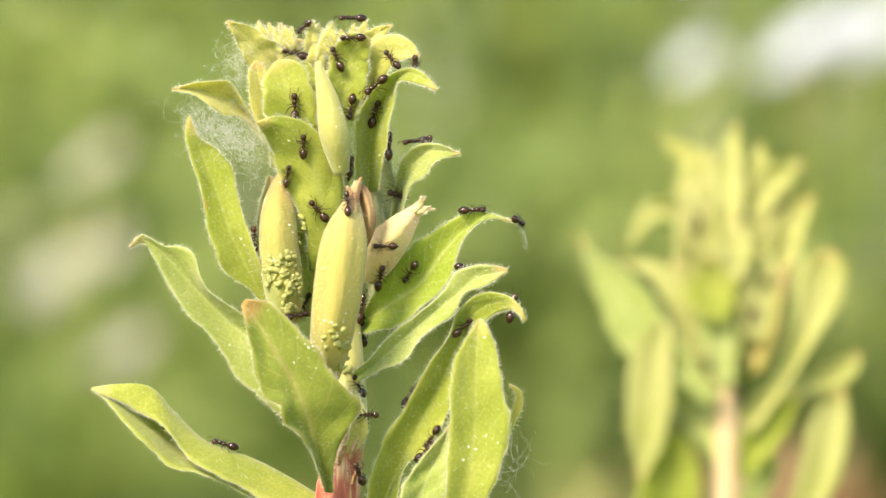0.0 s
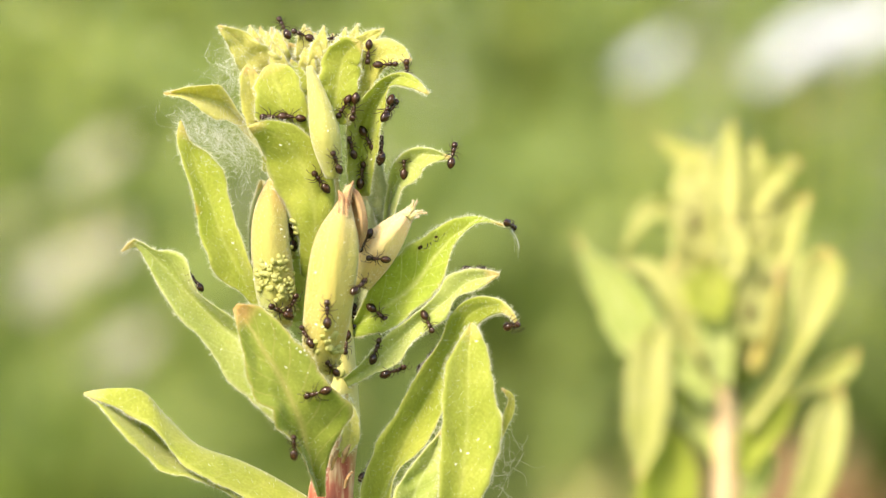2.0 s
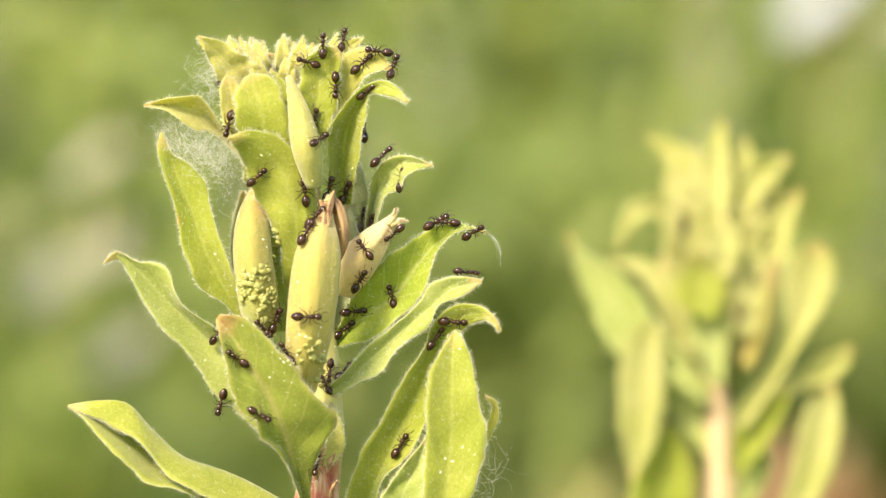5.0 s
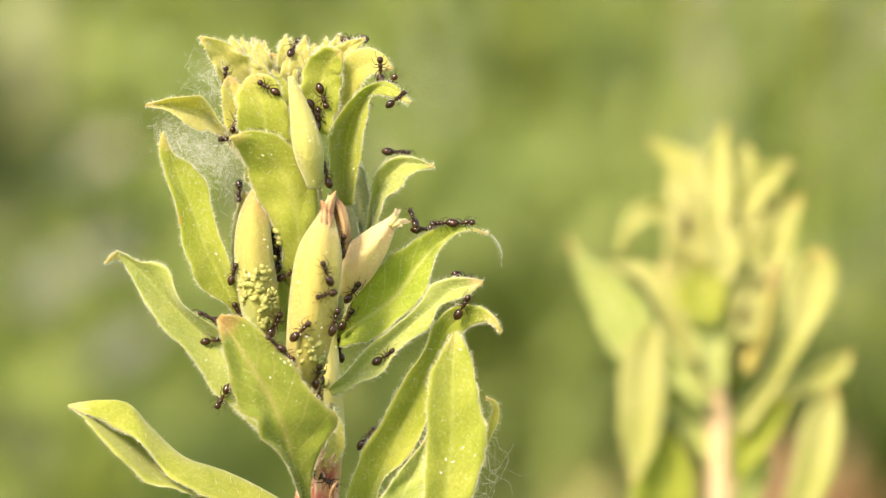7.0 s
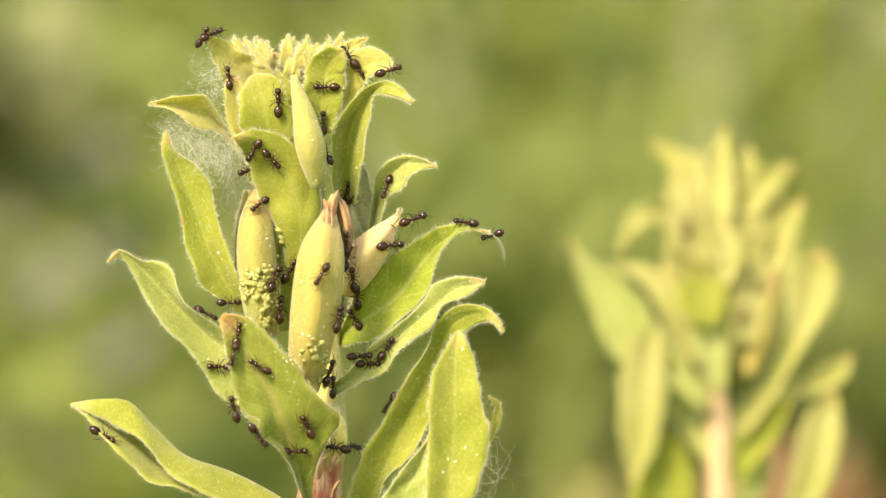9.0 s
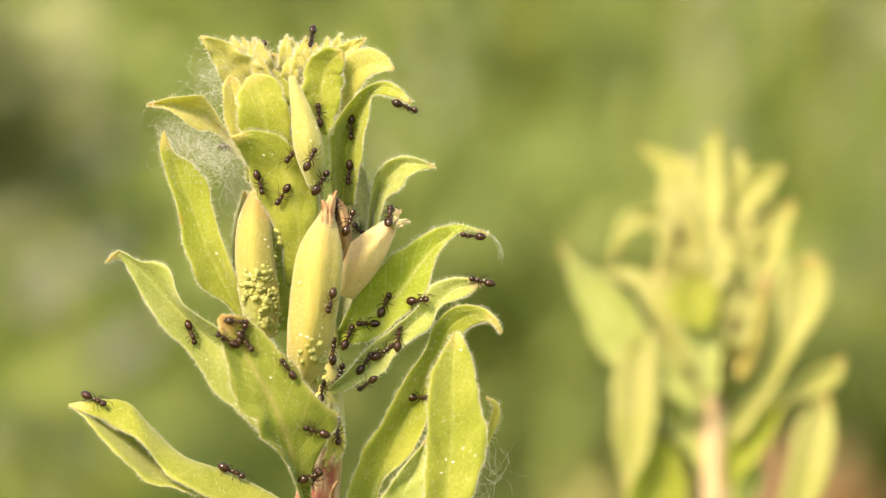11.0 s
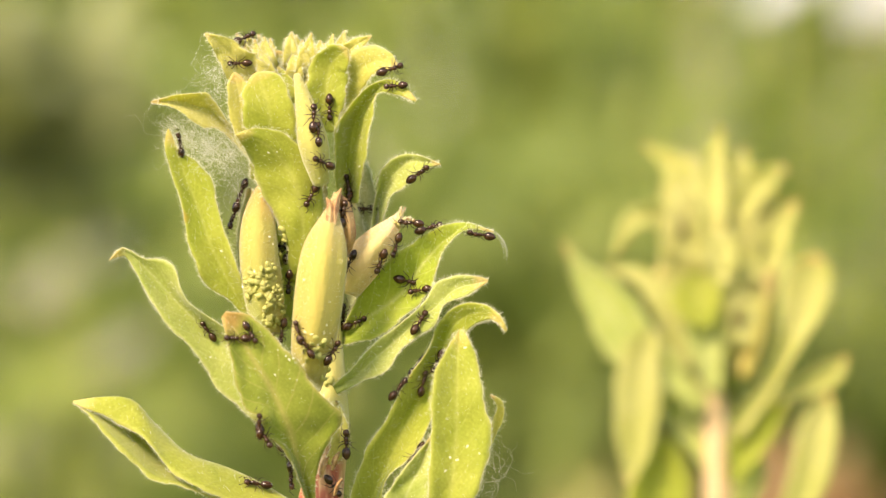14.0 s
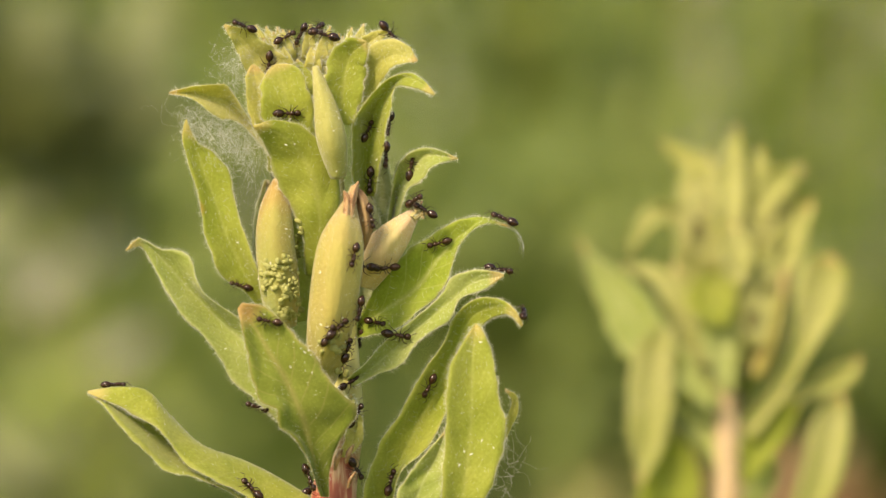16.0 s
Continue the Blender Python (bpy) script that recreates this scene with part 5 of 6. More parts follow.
    walk(an_ant(), crawl([(0, 670, 151, 215, 0), (0.5, 677, 147, 260, 0), (1, 729, 112, 270, 0), (1.5, 642, 153, 240, 0), (2, 718, 186, 240, 0), (2.5, 695, 126, 270, 0), (3, 714, 103, 189, 0), (3.5, 749, 75, 180, 0), (4, 710, 77, 164, 0), (6.5, 736, 78, 179, 0), (7, 678, 50, 179, 1), (7.5, 620, 22, 199, 0), (8, 672, 33, 139, 0), (8.5, 630, 46, 210, 0), (9, 663, 81, 129, 0), (11.5, 616, 137, 129, 1), (12, 606, 149, 209, 0), (12.5, 671, 68, 239, 0), (13, 648, 30, 319, 0), (13.5, 587, 57, 349, 0), (14, 725, 108, 380, 0), (14.5, 735, 67, 360, 0), (15, 742, 147, 300, 0), (15.5, 707, 100, 370, 0), (16, 692, 47, 310, 0)]))
    walk(an_ant(), crawl([(0, 623, 188, 260, 0), (0.5, 612, 166, 260, 0), (1, 598, 117, 250, 0), (1.5, 583, 95, 320, 0), (2, 596, 64, 360, 0), (2.5, 658, 29, 380, 0), (3, 655, 30, 329, 0), (3.5, 653, 37, 360, 0), (4, 648, 39, 449, 0), (6.5, 576, 58, 449, 1), (7, 562, 62, 399, 0), (7.5, 553, 39, 359, 0), (8, 559, 52, 359, 0), (8.5, 529, 37, 370, 0), (9, 416, 34, 389, 0), (11.5, 503, 41, 389, 1), (12, 520, 42, 389, 1), (12.5, 537, 44, 339, 0), (13, 460, 38, 379, 0), (13.5, 471, 67, 389, 0), (14, 467, 50, 390, 0), (14.5, 515, 51, 370, 0), (15, 633, 120, 430, 0), (15.5, 655, 80, 420, 0), (16, 565, 44, 390, 0)]))
    walk(an_ant(), crawl([(0, 665, 203, 70, 0), (0.5, 714, 162, 70, 0), (1, 735, 147, 90, 0), (1.5, 709, 192, 80, 0), (2, 727, 199, 30, 0), (2.5, 742, 162, 55, 0), (3, 713, 167, 74, 0), (3.5, 771, 167, 45, 0), (4, 716, 206, 69, 0), (6.5, 704, 190, 79, 0), (7, 687, 176, 79, 1), (7.5, 670, 161, 79, 1), (8, 652, 147, 129, 0), (8.5, 553, 120, 80, 0), (9, 537, 160, 89, 0), (11.5, 582, 189, 89, 1), (12, 591, 195, 109, 0), (12.5, 623, 168, 109, 1), (13, 655, 142, 179, 0), (13.5, 572, 154, 139, 0), (14, 590, 193, 85, 0), (14.5, 540, 58, 160, 0), (15, 626, 57, 200, 0), (15.5, 662, 33, 180, 0), (16, 580, 62, 160, 0)]))
    walk(an_ant(), crawl([(0, 523, 191, 90, 0), (0.5, 542, 184, 60, 0), (1, 494, 211, 25, 0), (1.5, 469, 195, 0, 0), (2, 467, 163, 0, 1), (2.5, 465, 130, -40, 0), (3, 407, 80, -121, 0), (3.5, 422, 118, -60, 0), (4, 428, 202, -121, 0), (6.5, 462, 167, -81, 0), (7, 464, 184, -111, 0), (7.5, 472, 197, -121, 0), (8, 488, 263, -151, 0), (8.5, 482, 258, -160, 0), (9, 485, 273, -161, 0), (11.5, 471, 238, -161, 1), (12, 468, 231, -121, 0), (12.5, 478, 256, -121, 1), (13, 487, 281, -51, 0), (13.5, 459, 234, -111, 0), (14, 587, 322, -120, 0), (14.5, 580, 342, -120, 0), (15, 630, 295, -80, 0), (15.5, 673, 281, -120, 0), (16, 666, 309, -100, 0)]))
    walk(an_ant(), crawl([(0, 537, 260, 90, 0), (0.5, 565, 258, 0, 0), (1, 562, 254, 85, 0), (1.5, 538, 206, 160, 0), (2, 536, 199, 170, 0), (2.5, 564, 121, 80, 0), (3, 529, 94, 19, 0), (3.5, 575, 131, 50, 0), (4, 660, 218, 49, 0), (6.5, 575, 208, -1, 0), (7, 601, 169, -61, 0), (7.5, 589, 173, -71, 0), (8, 547, 216, -71, 0), (8.5, 507, 258, 0, 0), (9, 521, 254, -51, 0), (11.5, 509, 281, -81, 0), (12, 560, 331, -81, 1), (12.5, 611, 381, -81, 1), (13, 662, 431, -101, 0), (13.5, 750, 399, -171, 0), (14, 745, 417, -110, 0), (14.5, 828, 426, -160, 0), (15, 805, 420, -160, 0), (15.5, 763, 422, -160, 0), (16, 785, 420, -165, 0)]))
    walk(an_ant(), crawl([(0, 695, 263, 60, 0), (0.5, 684, 263, 70, 0), (1, 694, 276, 120, 0), (1.5, 700, 247, 75, 0), (2, 702, 261, 60, 0), (2.5, 712, 205, 80, 0), (3, 708, 217, 49, 0), (3.5, 706, 261, 130, 0), (4, 719, 264, 49, 0), (6.5, 741, 244, 49, 1), (7, 746, 240, -1, 0), (7.5, 710, 260, -1, 1), (8, 675, 279, 59, 0), (8.5, 588, 274, 0, 0), (9, 646, 324, 59, 0), (11.5, 615, 312, 59, 0), (12, 644, 330, 89, 0), (12.5, 626, 335, 79, 0), (13, 645, 372, 79, 0), (13.5, 654, 365, 79, 0), (14, 644, 362, 80, 0), (14.5, 639, 370, 30, 0), (15, 668, 313, 30, 1), (15.5, 698, 257, 30, 0), (16, 697, 267, -20, 0)]))
    walk(an_ant(), crawl([(0, 737, 246, 150, 0), (0.5, 672, 295, 70, 0), (1, 675, 276, 85, 0), (1.5, 687, 279, 45, 0), (2, 685, 265, 80, 0), (2.5, 678, 255, 85, 0), (3, 688, 269, 19, 0), (3.5, 686, 293, 60, 0), (4, 702, 281, 59, 0), (6.5, 661, 498, 59, 1), (7, 653, 541, 59, 0), (7.5, 647, 546, 59, 0), (8, 671, 514, 54, 0), (8.5, 693, 554, 45, 0), (9, 668, 604, -1, 0), (11.5, 661, 621, 69, 0), (12, 646, 612, 59, 0), (12.5, 636, 596, 19, 0), (13, 677, 600, 34, 0), (13.5, 654, 569, 59, 0), (14, 659, 550, 25, 0), (14.5, 634, 578, 80, 0), (15, 621, 632, 75, 0), (15.5, 625, 614, 70, 0), (16, 617, 612, 80, 0)]))
    walk(an_ant(), crawl([(0, 509, 312, 80, 0), (0.5, 443, 374, 80, 0), (1, 461, 312, 80, 1), (1.5, 479, 250, 100, 0), (2, 494, 237, 100, 1), (2.5, 509, 225, 90, 0), (3, 480, 210, 99, 0), (3.5, 428, 303, 90, 0), (4, 444, 314, 90, 1), (6.5, 525, 368, 129, 0), (7, 461, 460, 54, 0), (7.5, 472, 460, 29, 0), (8, 444, 423, 19, 0), (8.5, 442, 402, 45, 0), (9, 443, 514, -1, 0), (11.5, 444, 533, -1, 0), (12, 414, 545, -71, 0), (12.5, 413, 529, -151, 0), (13, 407, 548, -236, 0), (13.5, 421, 544, -281, 0), (14, 406, 563, -240, 0), (14.5, 399, 484, -250, 0), (15, 414, 513, -250, 1), (15.5, 429, 542, -250, 0), (16, 432, 511, -220, 0)]))
    walk(an_ant(), crawl([(0, 566, 374, 130, 0), (0.5, 572, 377, 200, 0), (1, 558, 348, 110, 0), (1.5, 569, 331, 110, 1), (2, 581, 315, 130, 0), (2.5, 568, 337, 130, 1), (3, 555, 359, 79, 0), (3.5, 596, 349, 75, 0), (4, 621, 337, 59, 0), (6.5, 576, 380, 44, 0), (7, 553, 459, 29, 0), (7.5, 533, 500, 79, 0), (8, 542, 473, 79, 0), (8.5, 664, 512, 45, 0), (9, 669, 503, 99, 0), (11.5, 772, 625, 89, 0), (12, 770, 623, 169, 0), (12.5, 892, 574, 209, 0), (13, 802, 542, 239, 0), (13.5, 806, 551, 329, 0), (14, 778, 556, 420, 0), (14.5, 920, 548, 470, 0), (15, 936, 546, 470, 0), (15.5, 933, 547, 470, 1), (16, 929, 548, 390, 0)]))
    walk(an_ant(), crawl([(0, 618, 365, 100, 0), (0.5, 604, 358, 160, 0), (1, 624, 350, 120, 0), (1.5, 640, 341, 80, 0), (2, 607, 280, 120, 0), (2.5, 556, 242, 110, 0), (3, 482, 242, 89, 0), (3.5, 488, 259, 80, 0), (4, 492, 268, 79, 0), (6.5, 523, 289, -16, 0), (7, 458, 309, -91, 0), (7.5, 466, 299, -91, 1), (8, 474, 289, -161, 0), (8.5, 507, 313, -210, 0), (9, 500, 338, -141, 0), (11.5, 575, 291, -121, 0), (12, 564, 344, -51, 0), (12.5, 584, 352, -131, 0), (13, 585, 359, -131, 0), (13.5, 564, 375, -121, 0), (14, 531, 415, -180, 0), (14.5, 496, 538, -210, 0), (15, 537, 528, -300, 0), (15.5, 521, 562, -240, 0), (16, 486, 561, -190, 0)]))
    walk(an_ant(), crawl([(0, 700, 345, 165, 0), (0.5, 715, 356, 180, 0), (1, 731, 336, 90, 0), (1.5, 768, 363, 60, 0), (2, 754, 407, 45, 0), (2.5, 752, 396, 20, 0), (3, 757, 401, 20, 1), (3.5, 762, 405, 90, 0), (4, 804, 382, 44, 0), (6.5, 814, 357, 29, 0), (7, 799, 379, 19, 0), (7.5, 792, 369, 9, 0), (8, 811, 379, -1, 0), (8.5, 814, 363, 60, 0), (9, 780, 385, 29, 0), (11.5, 732, 331, 119, 0), (12, 745, 323, 199, 0), (12.5, 814, 382, 199, 0), (13, 873, 357, 199, 0), (13.5, 879, 369, 179, 0), (14, 888, 400, 200, 0), (14.5, 895, 391, 180, 0), (15, 895, 387, 225, 0), (15.5, 902, 375, 130, 0), (16, 902, 375, 130, 1)]))
    walk(an_ant(), crawl([(0, 832, 359, 0, 0), (0.5, 753, 395, 80, 0), (1, 673, 489, 75, 0), (1.5, 660, 462, 75, 0), (2, 642, 500, 15, 0), (2.5, 663, 527, 60, 0), (3, 662, 514, 54, 0), (3.5, 631, 523, 80, 0), (4, 692, 473, 59, 0), (6.5, 630, 457, 74, 0), (7, 619, 461, 119, 0), (7.5, 662, 492, 79, 0), (8, 684, 442, 89, 0), (8.5, 679, 443, 20, 0), (9, 663, 471, 99, 0), (11.5, 717, 546, 59, 0), (12, 687, 489, 84, 0), (12.5, 686, 509, 44, 0), (13, 767, 546, 19, 0), (13.5, 724, 498, -31, 0), (14, 707, 439, -105, 0), (14.5, 659, 464, -100, 0), (15, 663, 479, -100, 0), (15.5, 684, 504, -140, 0), (16, 654, 463, -180, 0)]))
    walk(an_ant(), crawl([(0, 685, 436, 180, 0), (0.5, 639, 424, 120, 0), (1, 654, 444, 140, 0), (1.5, 669, 447, 140, 1), (2, 684, 449, 170, 0), (2.5, 687, 428, 180, 0), (3, 671, 457, 179, 0), (3.5, 605, 419, 100, 0), (4, 695, 402, 139, 0), (6.5, 662, 457, 109, 0), (7, 619, 496, 189, 0), (7.5, 611, 577, 179, 0), (8, 534, 568, 89, 0), (8.5, 542, 571, 80, 0), (9, 500, 625, 149, 0), (11.5, 550, 608, 119, 0), (12, 540, 588, 119, 0), (12.5, 551, 599, 164, 0), (13, 558, 589, 129, 0), (13.5, 589, 625, 109, 0), (14, 580, 594, 120, 0), (14.5, 600, 623, 80, 0), (15, 587, 615, -10, 0), (15.5, 580, 618, 10, 0), (16, 588, 587, 60, 0)]))
    walk(an_ant(), crawl([(0, 670, 491, 85, 0), (0.5, 607, 474, 110, 0), (1, 607, 489, 130, 0), (1.5, 568, 525, 115, 0), (2, 595, 550, 90, 0), (2.5, 598, 542, 50, 0), (3, 557, 463, 84, 0), (3.5, 565, 473, 140, 0), (4, 539, 539, 59, 0), (6.5, 538, 535, 79, 0), (7, 524, 550, 59, 0), (7.5, 523, 530, 59, 0), (8, 514, 521, -11, 0), (8.5, 507, 543, 30, 0), (9, 530, 526, 89, 0), (11.5, 634, 599, 79, 0), (12, 636, 587, 79, 0), (12.5, 631, 573, 59, 0), (13, 638, 570, 59, 0), (13.5, 634, 547, 74, 0), (14, 639, 545, 90, 0), (14.5, 636, 538, 80, 0), (15, 621, 558, 60, 0), (15.5, 659, 564, 10, 0), (16, 599, 574, 40, 0)]))
    walk(an_ant(), crawl([(0, 727, 478, 240, 0), (0.5, 657, 365, 260, 0), (1, 682, 415, 330, 0), (1.5, 667, 404, 250, 0), (2, 665, 419, 240, 0), (2.5, 777, 379, 240, 0), (3, 813, 367, 204, 0), (3.5, 829, 366, 180, 0), (4, 839, 355, 169, 0), (6.5, 849, 363, 179, 0), (7, 829, 360, 179, 0), (7.5, 827, 352, 199, 0), (8, 841, 372, 179, 0), (8.5, 870, 361, 180, 0), (9, 866, 366, 159, 0), (11.5, 893, 463, 179, 0), (12, 900, 519, 189, 0), (12.5, 889, 519, 199, 0), (13, 852, 515, 189, 0), (13.5, 848, 521, 189, 0), (14, 806, 616, 250, 0), (14.5, 780, 627, 260, 0), (15, 752, 633, 240, 0), (15.5, 789, 625, 225, 0), (16, 764, 671, 245, 0)]))
    walk(an_ant(), crawl([(0, 645, 550, 85, 0), (0.5, 637, 550, 80, 0), (1, 636, 545, 60, 0), (1.5, 646, 564, 100, 0), (2, 638, 558, 90, 0), (2.5, 638, 557, 60, 0), (3, 623, 553, 60, 1), (3.5, 609, 550, 0, 0), (4, 604, 532, -1, 0), (6.5, 589, 558, -1, 0), (7, 579, 562, 34, 0), (7.5, 559, 538, 19, 0), (8, 537, 528, -1, 0), (8.5, 569, 579, -15, 0), (9, 488, 737, -16, 0), (11.5, 434, 843, -31, 0), (12, 437, 830, -31, 1), (12.5, 439, 817, -31, 1), (13, 442, 804, -1, 0), (13.5, 497, 788, -61, 0), (14, 537, 782, -80, 0), (14.5, 580, 771, -160, 0), (15, 578, 728, -210, 0), (15.5, 578, 728, -210, 1), (16, 578, 728, -210, 1)]))
    walk(an_ant(), crawl([(0, 642, 593, 80, 0), (0.5, 629, 603, 60, 0), (1, 631, 625, 45, 0), (1.5, 620, 614, 80, 0), (2, 664, 607, 30, 0), (2.5, 653, 616, 45, 0), (3, 635, 628, 69, 0), (3.5, 663, 613, 35, 0), (4, 741, 490, 9, 0), (6.5, 589, 590, -1, 0), (7, 551, 597, -21, 0), (7.5, 611, 655, -1, 0), (8, 620, 653, 59, 0), (8.5, 598, 643, 20, 0), (9, 583, 730, 109, 0), (11.5, 606, 711, 169, 0), (12, 623, 696, 189, 0), (12.5, 573, 723, 149, 0), (13, 463, 677, 189, 0), (13.5, 468, 730, 189, 0), (14, 499, 733, 110, 0), (14.5, 518, 722, 60, 0), (15, 450, 778, 60, 1), (15.5, 383, 835, 150, 0), (16, 383, 835, 150, 1)]))
    walk(an_ant(), crawl([(0, 536, 540, 60, 0), (0.5, 532, 535, 60, 0), (1, 532, 535, 60, 0), (1.5, 529, 520, 30, 0), (2, 526, 533, 60, 0), (2.5, 524, 532, 60, 0), (3, 531, 577, 89, 0), (3.5, 510, 552, 140, 0), (4, 494, 566, 129, 0), (6.5, 505, 557, 139, 0), (7, 465, 531, 119, 0), (7.5, 458, 519, 129, 0), (8, 472, 520, 89, 0), (8.5, 458, 526, 80, 0), (9, 460, 570, 79, 0), (11.5, 479, 540, 59, 0), (12, 523, 532, -1, 0), (12.5, 487, 532, -21, 0), (13, 482, 563, -61, 0), (13.5, 507, 570, -121, 0), (14, 535, 564, -100, 0), (14.5, 547, 610, -70, 0), (15, 557, 592, -20, 0), (15.5, 701, 588, 0, 0), (16, 672, 565, -20, 0)]))
    walk(an_ant(), crawl([(0, 519, 557, 0, 0), (0.5, 447, 540, 0, 0), (1, 512, 575, 20, 0), (1.5, 511, 555, 90, 0), (2, 511, 543, 150, 0), (2.5, 464, 591, 190, 0), (3, 457, 624, 190, 1), (3.5, 450, 656, 190, 1), (4, 442, 688, 224, 0), (6.5, 446, 695, 289, 0), (7, 435, 675, 239, 0), (7.5, 371, 740, 239, 1), (8, 306, 804, 294, 0), (8.5, 238, 673, 360, 0), (9, 208, 751, 339, 0), (11.5, 219, 687, 319, 0), (12, 258, 702, 279, 0), (12.5, 173, 717, 304, 0), (13, 159, 704, 249, 0), (13.5, 168, 720, 179, 0), (14, 488, 840, 180, 0), (14.5, 494, 831, 240, 0), (15, 452, 842, 240, 1), (15.5, 411, 853, 160, 0), (16, 453, 864, 130, 0)]))
    walk(an_ant(), crawl([(0, 816, 578, 45, 0), (0.5, 746, 620, 45, 0), (1, 735, 648, 60, 0), (1.5, 747, 639, 60, 1), (2, 758, 630, 25, 0), (2.5, 762, 623, 25, 1), (3, 766, 616, 25, 1), (3.5, 769, 609, 80, 0), (4, 794, 572, 74, 0), (6.5, 799, 581, 19, 0), (7, 720, 609, 29, 0), (7.5, 691, 583, 19, 0), (8, 775, 538, 19, 0), (8.5, 770, 543, 10, 0), (9, 688, 622, -1, 0), (11.5, 785, 682, -1, 0), (12, 863, 669, -66, 0), (12.5, 914, 804, -56, 0), (13, 776, 675, -81, 0), (13.5, 776, 732, -121, 0), (14, 767, 779, -125, 0), (14.5, 779, 853, -120, 0), (15, 779, 809, -120, 1), (15.5, 779, 764, -110, 0), (16, 779, 764, -110, 1)]))
    walk(an_ant(), crawl([(0, 633, 686, 120, 0), (0.5, 609, 647, 60, 0), (1, 606, 647, 60, 0), (1.5, 593, 601, 90, 0), (2, 600, 642, 130, 0), (2.5, 621, 626, 60, 0), (3, 592, 654, 99, 0), (3.5, 603, 642, 130, 0), (4, 606, 673, 129, 0), (6.5, 655, 611, 129, 0), (7, 648, 599, 79, 0), (7.5, 656, 603, 39, 0), (8, 665, 608, 89, 0), (8.5, 681, 609, 60, 0), (9, 626, 661, 89, 0), (11.5, 592, 653, 79, 0), (12, 616, 656, 79, 0), (12.5, 541, 632, 144, 0), (13, 539, 569, 84, 0), (13.5, 525, 519, 79, 0), (14, 567, 569, 110, 0), (14.5, 615, 588, 60, 0), (15, 604, 596, 60, 0), (15.5, 665, 598, 10, 0), (16, 642, 595, 30, 0)]))
    walk(an_ant(), crawl([(0, 643, 736, 0, 0), (0.5, 713, 642, 30, 0), (1, 708, 663, 0, 0), (1.5, 709, 659, 0, 1), (2, 709, 655, 25, 0), (2.5, 676, 664, 25, 1), (3, 644, 672, 89, 0), (3.5, 633, 692, 120, 0), (4, 671, 671, 39, 0), (6.5, 616, 615, 19, 0), (7, 600, 640, 89, 0), (7.5, 626, 625, 29, 0), (8, 637, 613, 59, 0), (8.5, 621, 626, 50, 0), (9, 613, 636, 74, 0), (11.5, 622, 629, 59, 0), (12, 616, 633, 59, 1), (12.5, 610, 637, 44, 0), (13, 623, 595, 59, 0), (13.5, 640, 603, 79, 0), (14, 617, 603, 60, 0), (14.5, 681, 675, 40, 0), (15, 646, 667, 40, 0), (15.5, 620, 660, 60, 0), (16, 613, 642, 60, 0)]))
    walk(an_ant(), crawl([(0, 769, 773, 235, 0), (0.5, 745, 677, 240, 0), (1, 775, 658, 240, 0), (1.5, 796, 569, 250, 0), (2, 773, 563, 300, 0), (2.5, 757, 532, 370, 0), (3, 771, 497, 370, 1), (3.5, 785, 462, 385, 0), (4, 802, 503, 469, 0), (6.5, 674, 492, 469, 0), (7, 664, 492, 419, 0), (7.5, 667, 511, 389, 0), (8, 714, 465, 479, 0), (8.5, 765, 489, 445, 0), (9, 669, 543, 479, 0), (11.5, 685, 537, 539, 0), (12, 657, 516, 599, 0), (12.5, 646, 549, 629, 0), (13, 658, 530, 599, 0), (13.5, 674, 520, 594, 0), (14, 658, 444, 600, 0), (14.5, 621, 469, 605, 0), (15, 655, 454, 605, 1), (15.5, 689, 440, 575, 0), (16, 691, 463, 540, 0)]))
    walk(an_ant(), crawl([(0, 631, 838, 130, 0), (0.5, 636, 814, 130, 0), (1, 618, 771, 90, 0), (1.5, 663, 740, 155, 0), (2, 580, 685, 200, 0), (2.5, 643, 708, 240, 0), (3, 649, 712, 274, 0), (3.5, 642, 788, 260, 0), (4, 598, 785, 259, 0), (6.5, 646, 814, 299, 0), (7, 612, 823, 329, 0), (7.5, 622, 833, 309, 0), (8, 641, 720, 269, 0), (8.5, 647, 723, 220, 0), (9, 632, 770, 169, 0), (11.5, 605, 807, 249, 0), (12, 619, 827, 309, 0), (12.5, 651, 804, 359, 0), (13, 604, 776, 389, 0), (13.5, 634, 735, 429, 0), (14, 648, 768, 450, 0), (14.5, 623, 771, 480, 0), (15, 621, 766, 405, 0), (15.5, 621, 766, 405, 1), (16, 621, 766, 405, 1)]))
    walk(an_ant(), crawl([(0, 407, 770, 170, 0), (0.5, 514, 754, 115, 0), (1, 496, 744, 115, 1), (1.5, 477, 733, 120, 0), (2, 522, 801, 80, 0), (2.5, 598, 775, 90, 0), (3, 534, 815, 84, 0), (3.5, 528, 753, 90, 0), (4, 497, 672, 119, 0), (6.5, 451, 517, 179, 0), (7, 415, 538, 209, 0), (7.5, 408, 558, 239, 0), (8, 425, 560, 259, 0), (8.5, 432, 565, 200, 0), (9, 428, 625, 179, 0), (11.5, 424, 579, 149, 0), (12, 458, 571, 164, 0), (12.5, 465, 574, 199, 0), (13, 421, 588, 269, 0), (13.5, 427, 604, 264, 0), (14, 456, 578, 180, 0), (14.5, 486, 580, 190, 0), (15, 445, 661, 170, 0), (15.5, 469, 708, 170, 0), (16, 469, 708, 170, 1)]))
